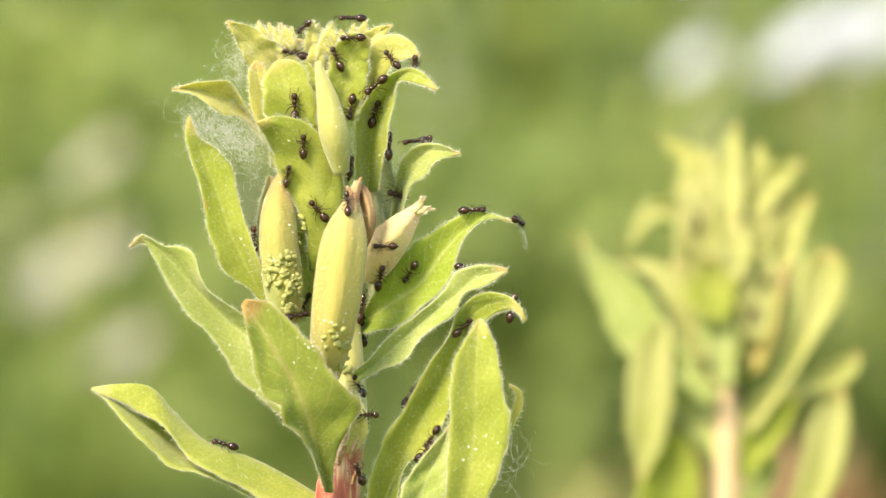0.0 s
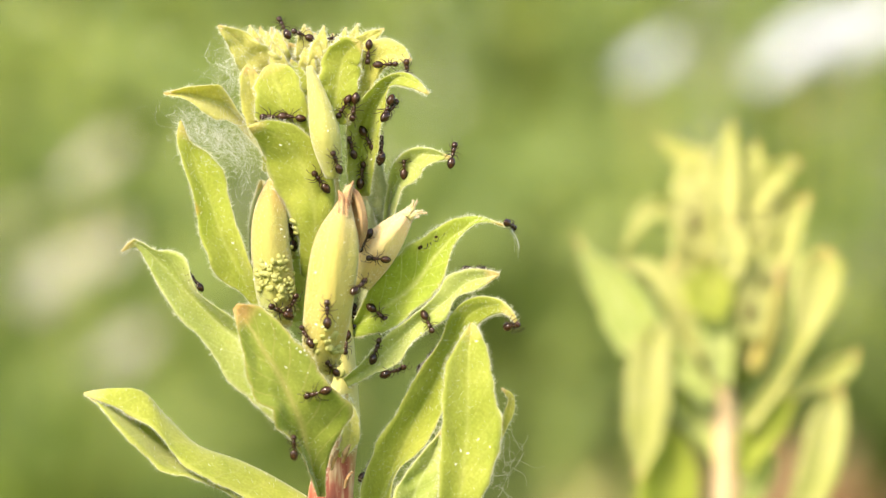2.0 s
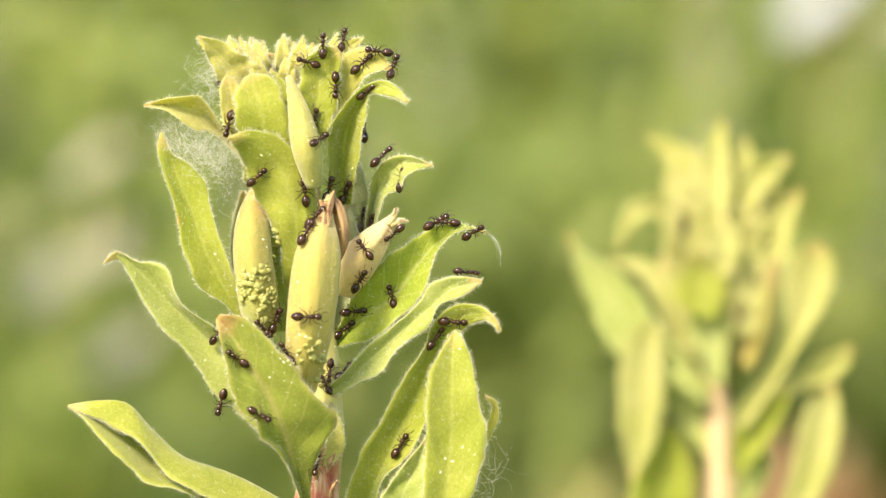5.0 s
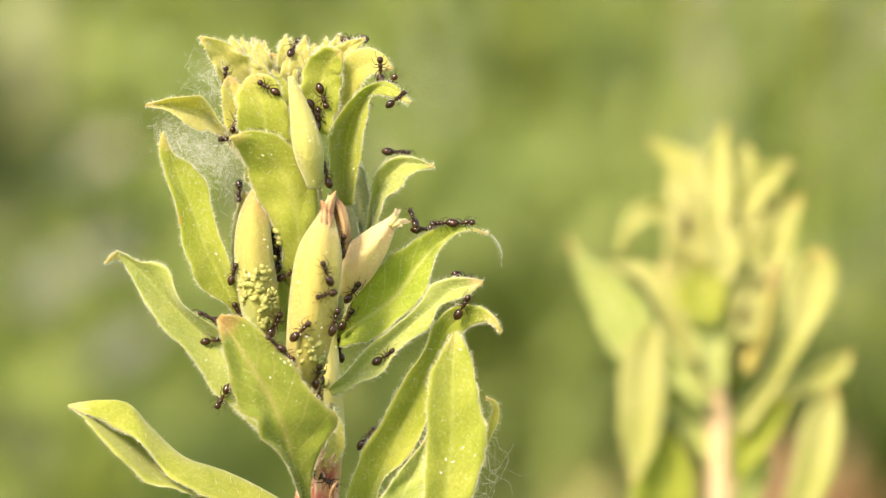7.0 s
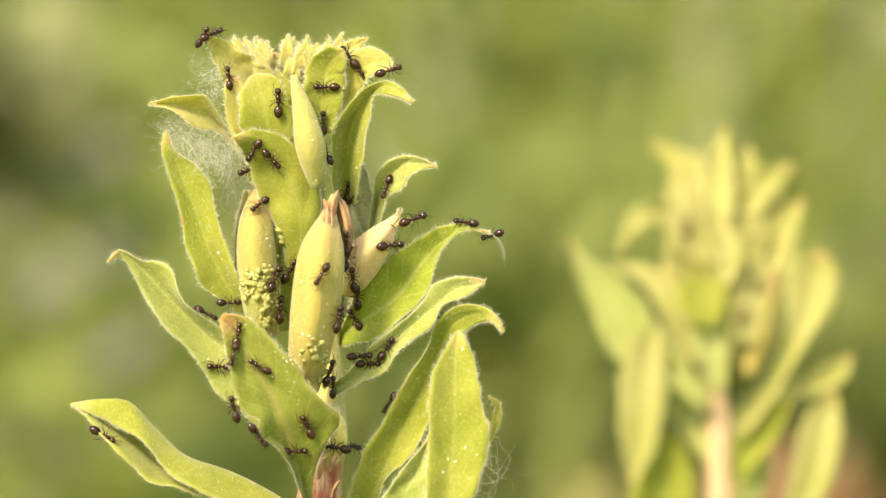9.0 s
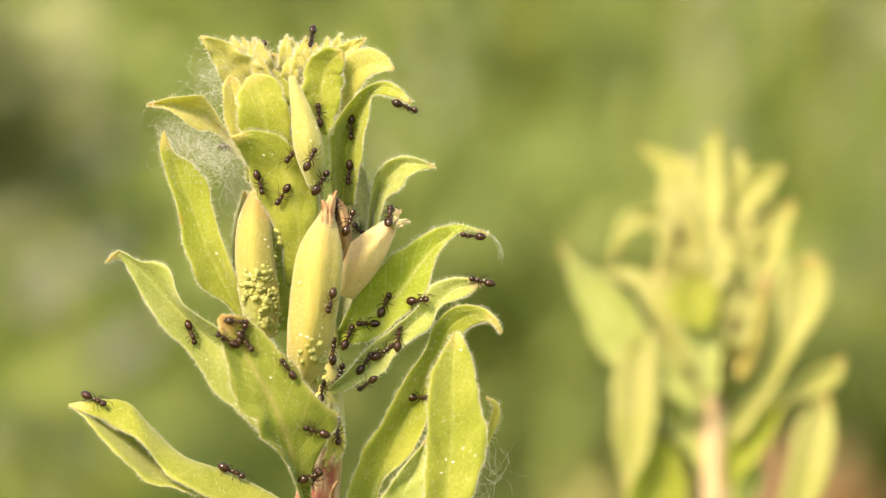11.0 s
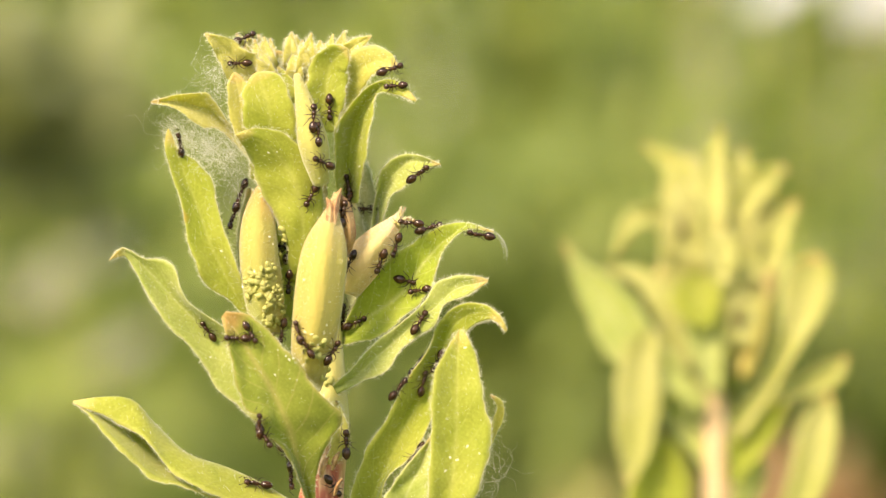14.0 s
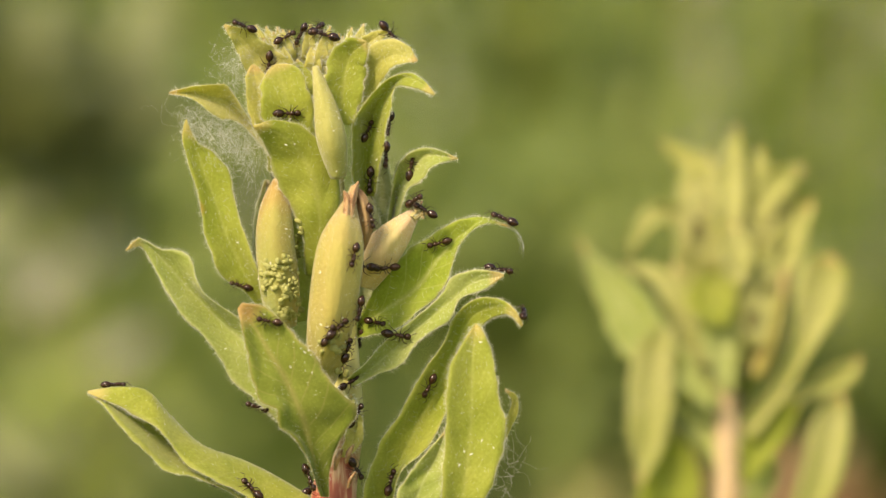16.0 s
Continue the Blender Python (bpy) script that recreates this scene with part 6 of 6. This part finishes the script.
    walk(an_ant(), crawl([(0, 735, 107, 60, 1), (0.5, 735, 107, 60, 0), (1, 742, 76, 0, 0), (1.5, 720, 92, 0, 1), (2, 697, 109, 0, 0), (2.5, 673, 99, 60, 0), (3, 689, 112, -1, 0), (3.5, 709, 110, 0, 0), (4, 682, 159, 19, 0), (6.5, 726, 152, 19, 1), (7, 735, 150, 29, 0), (7.5, 710, 153, 59, 0), (8, 689, 90, 79, 0), (8.5, 608, 53, 20, 0), (9, 678, 101, -51, 0), (11.5, 695, 223, -111, 0), (12, 715, 154, -136, 0), (12.5, 722, 100, -181, 0), (13, 736, 149, -126, 0), (13.5, 720, 141, -161, 0), (14, 742, 134, -180, 0), (14.5, 711, 191, -110, 0), (15, 717, 191, -150, 0), (15.5, 712, 181, -105, 0), (16, 712, 181, -105, 1)]))
    walk(an_ant(), crawl([(0, 641, 163, 0, 1), (0.5, 641, 163, 0, 0), (1, 679, 159, -40, 0), (1.5, 637, 178, -90, 0), (2, 645, 181, -100, 0), (2.5, 653, 172, -180, 0), (3, 660, 125, -180, 1), (3.5, 668, 77, -240, 0), (4, 689, 105, -321, 0), (6.5, 715, 107, -321, 1), (7, 720, 108, -271, 0), (7.5, 688, 120, -241, 0), (8, 684, 118, -281, 0), (8.5, 563, 87, -280, 0), (9, 439, 714, -266, 0), (11.5, 448, 636, -266, 1), (12, 449, 620, -266, 0), (12.5, 439, 668, -331, 0), (13, 438, 685, -361, 0), (13.5, 196, 733, -391, 0), (14, 469, 757, -425, 0), (14.5, 506, 771, -440, 0), (15, 527, 786, -430, 0), (15.5, 549, 829, -430, 0), (16, 557, 835, -425, 0)]))
    walk(an_ant(), crawl([(0, 585, 216, 300, 1), (0.5, 585, 216, 300, 0), (1, 596, 218, 260, 0), (1.5, 583, 183, 270, 0), (2, 625, 181, 240, 0), (2.5, 658, 145, 230, 0), (3, 668, 129, 230, 1), (3.5, 677, 112, 280, 0), (4, 684, 126, 269, 0), (6.5, 615, 139, 269, 0), (7, 618, 144, 289, 0), (7.5, 614, 129, 239, 0), (8, 632, 134, 149, 0), (8.5, 574, 157, 200, 0), (9, 623, 131, 179, 0), (11.5, 586, 39, 219, 0), (12, 587, 49, 219, 1), (12.5, 589, 60, 159, 0), (13, 601, 22, 199, 0), (13.5, 561, 60, 179, 0), (14, 621, 168, 270, 0), (14.5, 617, 157, 260, 0), (15, 608, 171, 240, 0), (15.5, 547, 177, 240, 0), (16, 481, 102, 265, 0)]))
    walk(an_ant(), crawl([(0, 622, 266, 90, 1), (0.5, 622, 266, 90, 0), (1, 630, 259, 20, 0), (1.5, 629, 237, 75, 0), (2, 633, 255, 120, 0), (2.5, 618, 195, 70, 0), (3, 616, 191, 89, 0), (3.5, 615, 191, 90, 0), (4, 616, 203, 79, 0), (6.5, 616, 199, 84, 0), (7, 611, 189, 89, 0), (7.5, 621, 184, 59, 0), (8, 616, 192, 89, 0), (8.5, 615, 190, 90, 0), (9, 615, 197, 89, 0), (11.5, 621, 203, 99, 0), (12, 616, 195, 84, 0), (12.5, 615, 193, 89, 0), (13, 615, 198, 89, 0), (13.5, 617, 180, 89, 0), (14, 597, 220, 90, 0), (14.5, 624, 194, 160, 0), (15, 603, 203, 80, 0), (15.5, 635, 234, 125, 0), (16, 650, 225, 55, 0)]))
    walk(an_ant(), crawl([(0, 612, 302, 60, 1), (0.5, 612, 302, 60, 0), (1, 642, 313, 60, 0), (1.5, 657, 314, 80, 0), (2, 660, 305, 75, 0), (2.5, 663, 297, 60, 0), (3, 642, 340, -1, 0), (3.5, 675, 322, 30, 0), (4, 658, 317, 39, 0), (6.5, 648, 351, 69, 0), (7, 641, 339, 69, 1), (7.5, 634, 328, 49, 0), (8, 658, 326, 79, 0), (8.5, 677, 423, 60, 0), (9, 658, 438, 79, 0), (11.5, 619, 356, 79, 0), (12, 653, 416, 79, 0), (12.5, 652, 454, 84, 0), (13, 659, 481, 89, 0), (13.5, 621, 423, 44, 0), (14, 544, 425, 80, 0), (14.5, 518, 315, 85, 0), (15, 535, 259, 85, 1), (15.5, 552, 203, 30, 0), (16, 510, 193, 0, 0)]))
    walk(an_ant(), crawl([(0, 659, 335, 80, 1), (0.5, 659, 335, 80, 0), (1, 677, 335, 100, 0), (1.5, 719, 339, 180, 0), (2, 734, 290, 90, 0), (2.5, 772, 265, 90, 0), (3, 742, 316, 119, 0), (3.5, 725, 316, 90, 0), (4, 736, 274, 74, 0), (6.5, 780, 369, 79, 0), (7, 792, 356, 59, 0), (7.5, 730, 378, 149, 0), (8, 727, 336, 199, 0), (8.5, 659, 435, 180, 0), (9, 608, 460, 234, 0), (11.5, 642, 540, 259, 0), (12, 637, 543, 239, 0), (12.5, 608, 538, 299, 0), (13, 594, 530, 264, 0), (13.5, 546, 496, 239, 0), (14, 548, 475, 260, 0), (14.5, 590, 514, 200, 0), (15, 592, 508, 265, 0), (15.5, 642, 531, 200, 0), (16, 637, 536, 260, 0)]))
    walk(an_ant(), crawl([(0, 445, 429, 85, 1), (0.5, 445, 429, 85, 0), (1, 553, 436, 60, 0), (1.5, 541, 425, 60, 1), (2, 529, 414, 100, 0), (2.5, 568, 406, 10, 0), (3, 539, 414, 84, 0), (3.5, 586, 371, 75, 0), (4, 611, 396, 64, 0), (6.5, 591, 402, 74, 0), (7, 535, 436, 79, 0), (7.5, 544, 446, 89, 0), (8, 548, 439, 84, 0), (8.5, 550, 442, 80, 0), (9, 521, 472, 59, 0), (11.5, 519, 431, 59, 1), (12, 519, 422, -26, 0), (12.5, 447, 400, -101, 0), (13, 446, 378, -101, 0), (13.5, 458, 310, -71, 0), (14, 453, 360, -100, 0), (14.5, 456, 291, -90, 0), (15, 456, 291, -90, 1), (15.5, 456, 291, -90, 1), (16, 456, 291, -90, 1)]))
    walk(an_ant(), crawl([(0, 566, 416, 0, 1), (0.5, 566, 416, 0, 0), (1, 617, 411, 0, 0), (1.5, 643, 386, 90, 0), (2, 645, 372, 90, 1), (2.5, 648, 359, 70, 0), (3, 659, 380, 89, 0), (3.5, 732, 346, 60, 0), (4, 711, 355, 79, 0), (6.5, 690, 371, 49, 0), (7, 652, 412, 79, 0), (7.5, 703, 368, 139, 0), (8, 644, 353, 69, 0), (8.5, 640, 364, 90, 0), (9, 655, 409, 89, 0), (11.5, 664, 379, 149, 0), (12, 723, 375, 184, 0), (12.5, 692, 435, 164, 0), (13, 702, 427, 179, 0), (13.5, 777, 365, 179, 0), (14, 765, 373, 190, 0), (14.5, 842, 358, 180, 0), (15, 860, 355, 170, 0), (15.5, 810, 362, 170, 1), (16, 760, 369, 150, 0)]))
    walk(an_ant(), crawl([(0, 435, 518, 60, 1), (0.5, 435, 518, 60, 0), (1, 446, 615, 60, 0), (1.5, 406, 552, 60, 1), (2, 367, 488, 125, 0), (2.5, 379, 505, 125, 1), (3, 391, 522, 125, 1), (3.5, 403, 539, 125, 1), (4, 415, 556, 59, 0), (6.5, 425, 554, 59, 0), (7, 418, 575, 9, 0), (7.5, 433, 568, -1, 0), (8, 432, 596, -51, 0), (8.5, 437, 605, -100, 0), (9, 450, 600, -111, 0), (11.5, 510, 568, -41, 0), (12, 520, 561, -51, 0), (12.5, 464, 666, -56, 0), (13, 431, 634, -41, 0), (13.5, 487, 624, -91, 0), (14, 478, 564, -60, 0), (14.5, 476, 558, -70, 0), (15, 426, 614, -90, 0), (15.5, 316, 642, -90, 1), (16, 206, 670, 0, 0)]))
    walk(an_ant(), crawl([(0, 665, 590, 180, 1), (0.5, 665, 590, 180, 0), (1, 661, 524, 250, 0), (1.5, 673, 535, 250, 1), (2, 684, 546, 325, 0), (2.5, 684, 564, 325, 1), (3, 685, 581, 324, 0), (3.5, 639, 588, 340, 0), (4, 655, 548, 379, 0), (6.5, 637, 543, 429, 0), (7, 631, 546, 434, 0), (7.5, 641, 581, 439, 0), (8, 631, 542, 449, 0), (8.5, 642, 542, 430, 0), (9, 634, 542, 439, 0), (11.5, 647, 570, 439, 0), (12, 612, 572, 449, 0), (12.5, 596, 598, 379, 0), (13, 575, 612, 359, 0), (13.5, 611, 643, 419, 0), (14, 728, 665, 390, 0), (14.5, 689, 783, 400, 0), (15, 694, 805, 400, 1), (15.5, 700, 828, 400, 1), (16, 705, 850, 445, 0)]))
    walk(an_ant(), crawl([(0, 579, 615, 130, 1), (0.5, 579, 615, 130, 0), (1, 557, 601, 155, 0), (1.5, 549, 596, 150, 0), (2, 563, 589, 130, 0), (2.5, 570, 600, 130, 1), (3, 577, 610, 129, 0), (3.5, 571, 620, 60, 0), (4, 572, 618, 109, 0), (6.5, 554, 600, 149, 0), (7, 529, 587, 149, 0), (7.5, 470, 561, 209, 0), (8, 420, 522, 239, 0), (8.5, 401, 545, 315, 0), (9, 408, 518, 299, 0), (11.5, 374, 549, 279, 0), (12, 330, 452, 309, 0), (12.5, 357, 422, 279, 0), (13, 404, 342, 279, 1), (13.5, 451, 262, 239, 0), (14, 448, 311, 240, 0), (14.5, 441, 271, 150, 0), (15, 441, 195, 150, 1), (15.5, 441, 119, 150, 1), (16, 441, 43, 160, 0)]))
    walk(an_ant(), crawl([(0, 936, 551, 80, 1), (0.5, 936, 551, 80, 0), (1, 889, 510, 10, 0), (1.5, 913, 549, -50, 0), (2, 917, 573, 30, 0), (2.5, 881, 561, 30, 1), (3, 844, 549, 30, 1), (3.5, 808, 538, 15, 0), (4, 854, 571, -1, 0), (6.5, 860, 529, -1, 1), (7, 862, 521, 59, 0), (7.5, 830, 521, -1, 0), (8, 889, 558, -1, 0), (8.5, 822, 506, -20, 0), (9, 725, 411, -1, 0), (11.5, 801, 512, -31, 0), (12, 810, 530, 19, 0), (12.5, 835, 521, 19, 0), (13, 812, 512, 29, 0), (13.5, 819, 467, -1, 0), (14, 754, 477, -15, 0), (14.5, 830, 449, 20, 0), (15, 785, 509, 40, 0), (15.5, 744, 597, 30, 0), (16, 706, 582, -10, 0)]))
    walk(an_ant(), crawl([(0, 753, 266, 70, 1), (0.5, 753, 266, 70, 1), (1, 753, 266, 70, 0), (1.5, 821, 278, 80, 0), (2, 815, 268, 80, 1), (2.5, 809, 258, 0, 0), (3, 865, 362, -1, 0), (3.5, 898, 362, 0, 0), (4, 885, 390, 79, 0), (6.5, 876, 361, -1, 0), (7, 858, 368, -1, 0), (7.5, 867, 355, 89, 0), (8, 837, 429, 49, 0), (8.5, 770, 518, 80, 0), (9, 723, 600, 59, 0), (11.5, 741, 608, 19, 0), (12, 834, 590, 19, 1), (12.5, 926, 571, 69, 0), (13, 888, 607, 79, 0), (13.5, 937, 550, 89, 0), (14, 777, 660, 80, 0), (14.5, 692, 761, 90, 0), (15, 634, 717, 30, 0), (15.5, 643, 707, 80, 0), (16, 638, 731, 60, 0)]))
    walk(an_ant(), crawl([(0, 825, 475, 0, 1), (0.5, 825, 475, 0, 1), (1, 825, 475, 0, 0), (1.5, 871, 512, 10, 0), (2, 851, 468, 10, 1), (2.5, 831, 423, 60, 0), (3, 852, 438, 44, 0), (3.5, 764, 427, 90, 0), (4, 756, 416, 179, 0), (6.5, 754, 399, 249, 0), (7, 751, 401, 249, 1), (7.5, 747, 403, 319, 0), (8, 691, 294, 299, 0), (8.5, 713, 188, 265, 0), (9, 731, 310, 259, 0), (11.5, 677, 268, 259, 0), (12, 682, 265, 269, 0), (12.5, 673, 291, 259, 0), (13, 699, 349, 214, 0), (13.5, 749, 345, 169, 0), (14, 691, 350, 185, 0), (14.5, 644, 419, 180, 0), (15, 651, 417, 180, 1), (15.5, 659, 415, 255, 0), (16, 630, 443, 250, 0)]))
    walk(an_ant(), crawl([(0, 723, 702, 75, 1), (0.5, 723, 702, 75, 1), (1, 723, 702, 75, 0), (1.5, 720, 750, 75, 1), (2, 717, 797, 75, 1), (2.5, 714, 845, 80, 0), (3, 708, 740, 59, 0), (3.5, 741, 754, 59, 1), (4, 773, 768, 59, 0), (6.5, 700, 754, 59, 1), (7, 685, 752, 59, 0), (7.5, 689, 753, 29, 0), (8, 759, 624, 59, 0), (8.5, 752, 604, 30, 0), (9, 657, 775, -21, 0), (11.5, 640, 753, -101, 0), (12, 630, 767, -101, 1), (12.5, 619, 781, -111, 0), (13, 527, 797, -81, 0), (13.5, 527, 796, -61, 0), (14, 538, 820, -90, 0), (14.5, 534, 821, -50, 0), (15, 550, 842, -50, 1), (15.5, 567, 864, 0, 0), (16, 567, 864, 0, 1)]))
    walk(an_ant(), crawl([(0, 753, 804, 45, 1), (0.5, 753, 804, 45, 1), (1, 753, 804, 45, 0), (1.5, 680, 824, 20, 0), (2, 660, 828, 20, 1), (2.5, 639, 833, -10, 0), (3, 608, 806, 59, 0), (3.5, 632, 819, -10, 0), (4, 518, 729, -41, 0), (6.5, 463, 713, -1, 0), (7, 499, 708, -1, 1), (7.5, 534, 703, -11, 0), (8, 572, 697, 9, 0), (8.5, 577, 733, -10, 0), (9, 556, 772, -1, 0), (11.5, 575, 842, 29, 0), (12, 507, 824, 4, 0), (12.5, 521, 828, 4, 1), (13, 536, 832, 19, 0), (13.5, 577, 835, 19, 1), (14, 617, 838, -50, 0), (14.5, 667, 811, -105, 0), (15, 643, 791, -90, 0), (15.5, 626, 804, -50, 0), (16, 633, 820, -50, 0)]))
    walk(an_ant(), crawl([(0, 577, 536, 325, 1), (0.5, 577, 536, 325, 1), (1, 577, 536, 325, 0), (1.5, 583, 576, 270, 0), (2, 625, 598, 260, 0), (2.5, 630, 592, 220, 0), (3, 618, 588, 249, 0), (3.5, 599, 607, 190, 0), (4, 620, 627, 259, 0), (6.5, 598, 645, 259, 0), (7, 610, 660, 259, 0), (7.5, 625, 694, 239, 0), (8, 678, 641, 279, 0), (8.5, 727, 682, 230, 0), (9, 717, 684, 234, 0), (11.5, 725, 678, 234, 0), (12, 714, 742, 239, 0), (12.5, 711, 708, 254, 0), (13, 756, 611, 254, 0), (13.5, 797, 608, 349, 0), (14, 758, 625, 420, 0), (14.5, 684, 722, 470, 0), (15, 680, 727, 485, 0), (15.5, 640, 675, 470, 0), (16, 623, 672, 390, 0)]))
    walk(an_ant(), crawl([(0, 752, 99, 85, 1), (0.5, 752, 99, 85, 1), (1, 752, 99, 85, 1), (1.5, 752, 99, 85, 1), (2, 752, 99, 85, 1), (2.5, 752, 99, 85, 0), (3, 757, 93, 59, 0), (3.5, 749, 123, 80, 0), (4, 749, 110, 79, 0), (6.5, 750, 114, 39, 0), (7, 743, 107, 39, 1), (7.5, 736, 101, 89, 0), (8, 719, 70, -1, 0), (8.5, 689, 59, 30, 0), (9, 728, 107, 19, 0), (11.5, 754, 243, -1, 0), (12, 731, 214, -1, 1), (12.5, 707, 185, 34, 0), (13, 698, 265, 29, 0), (13.5, 806, 281, 9, 0), (14, 775, 298, 45, 0), (14.5, 760, 248, 90, 0), (15, 806, 274, 85, 0), (15.5, 769, 282, 85, 1), (16, 732, 289, 80, 0)]))
    walk(an_ant(), crawl([(0, 924, 392, -1, 1), (0.5, 924, 392, -1, 1), (1, 924, 392, -1, 1), (1.5, 924, 392, -1, 1), (2, 924, 392, -1, 1), (2.5, 924, 392, -1, 1), (3, 924, 392, -1, 0), (3.5, 898, 416, 20, 0), (4, 867, 461, -11, 0), (6.5, 896, 410, -21, 0), (7, 898, 457, -21, 1), (7.5, 900, 504, -51, 0), (8, 896, 496, -71, 0), (8.5, 850, 509, -120, 0), (9, 911, 423, -131, 0), (11.5, 891, 433, -161, 0), (12, 912, 565, -96, 0), (12.5, 940, 547, -101, 0), (13, 836, 547, -111, 0), (13.5, 813, 524, -171, 0), (14, 782, 497, -180, 0), (14.5, 882, 491, -110, 0), (15, 862, 503, -110, 1), (15.5, 843, 514, -100, 0), (16, 843, 514, -100, 1)]))
    # a few ants on the plant behind
    for u, v, h in ((1330, 560, 70), (1342, 605, 90), (1322, 640, 60), (1345, 505, 120), (1375, 375, 20), (1230, 400, 80), (1300, 690, 100)):
        ant = an_ant()
        place, normal, _, _ = SKIN_BACK.ray_cast(EYE, (spot(u, v) - EYE).normalized())
        if place is None:
            place, normal, _, _ = SKIN_BACK.find_nearest(spot(u, v, 125))
        up = (normal if normal.y < 0 else -normal)
        ahead = Vector((math.cos(radians(h)), 0, math.sin(radians(h))))
        ahead = (ahead - up * ahead.dot(up)).normalized()
        here = Matrix.LocRotScale(place, Matrix((ahead, up.cross(ahead), up)).transposed().to_quaternion(), None)
        walk(ant, [(r[0], keyed_pose(BACK.top, r[0]) @ Matrix.Translation(-BACK.foot) @ here @ pose(0.0004 * math.sin(r[0]), 0, 0)) for r in BACK_SWAY])
    for k, ant in enumerate(COLONY):
        stride(ant, 0.37 * k)


motions()
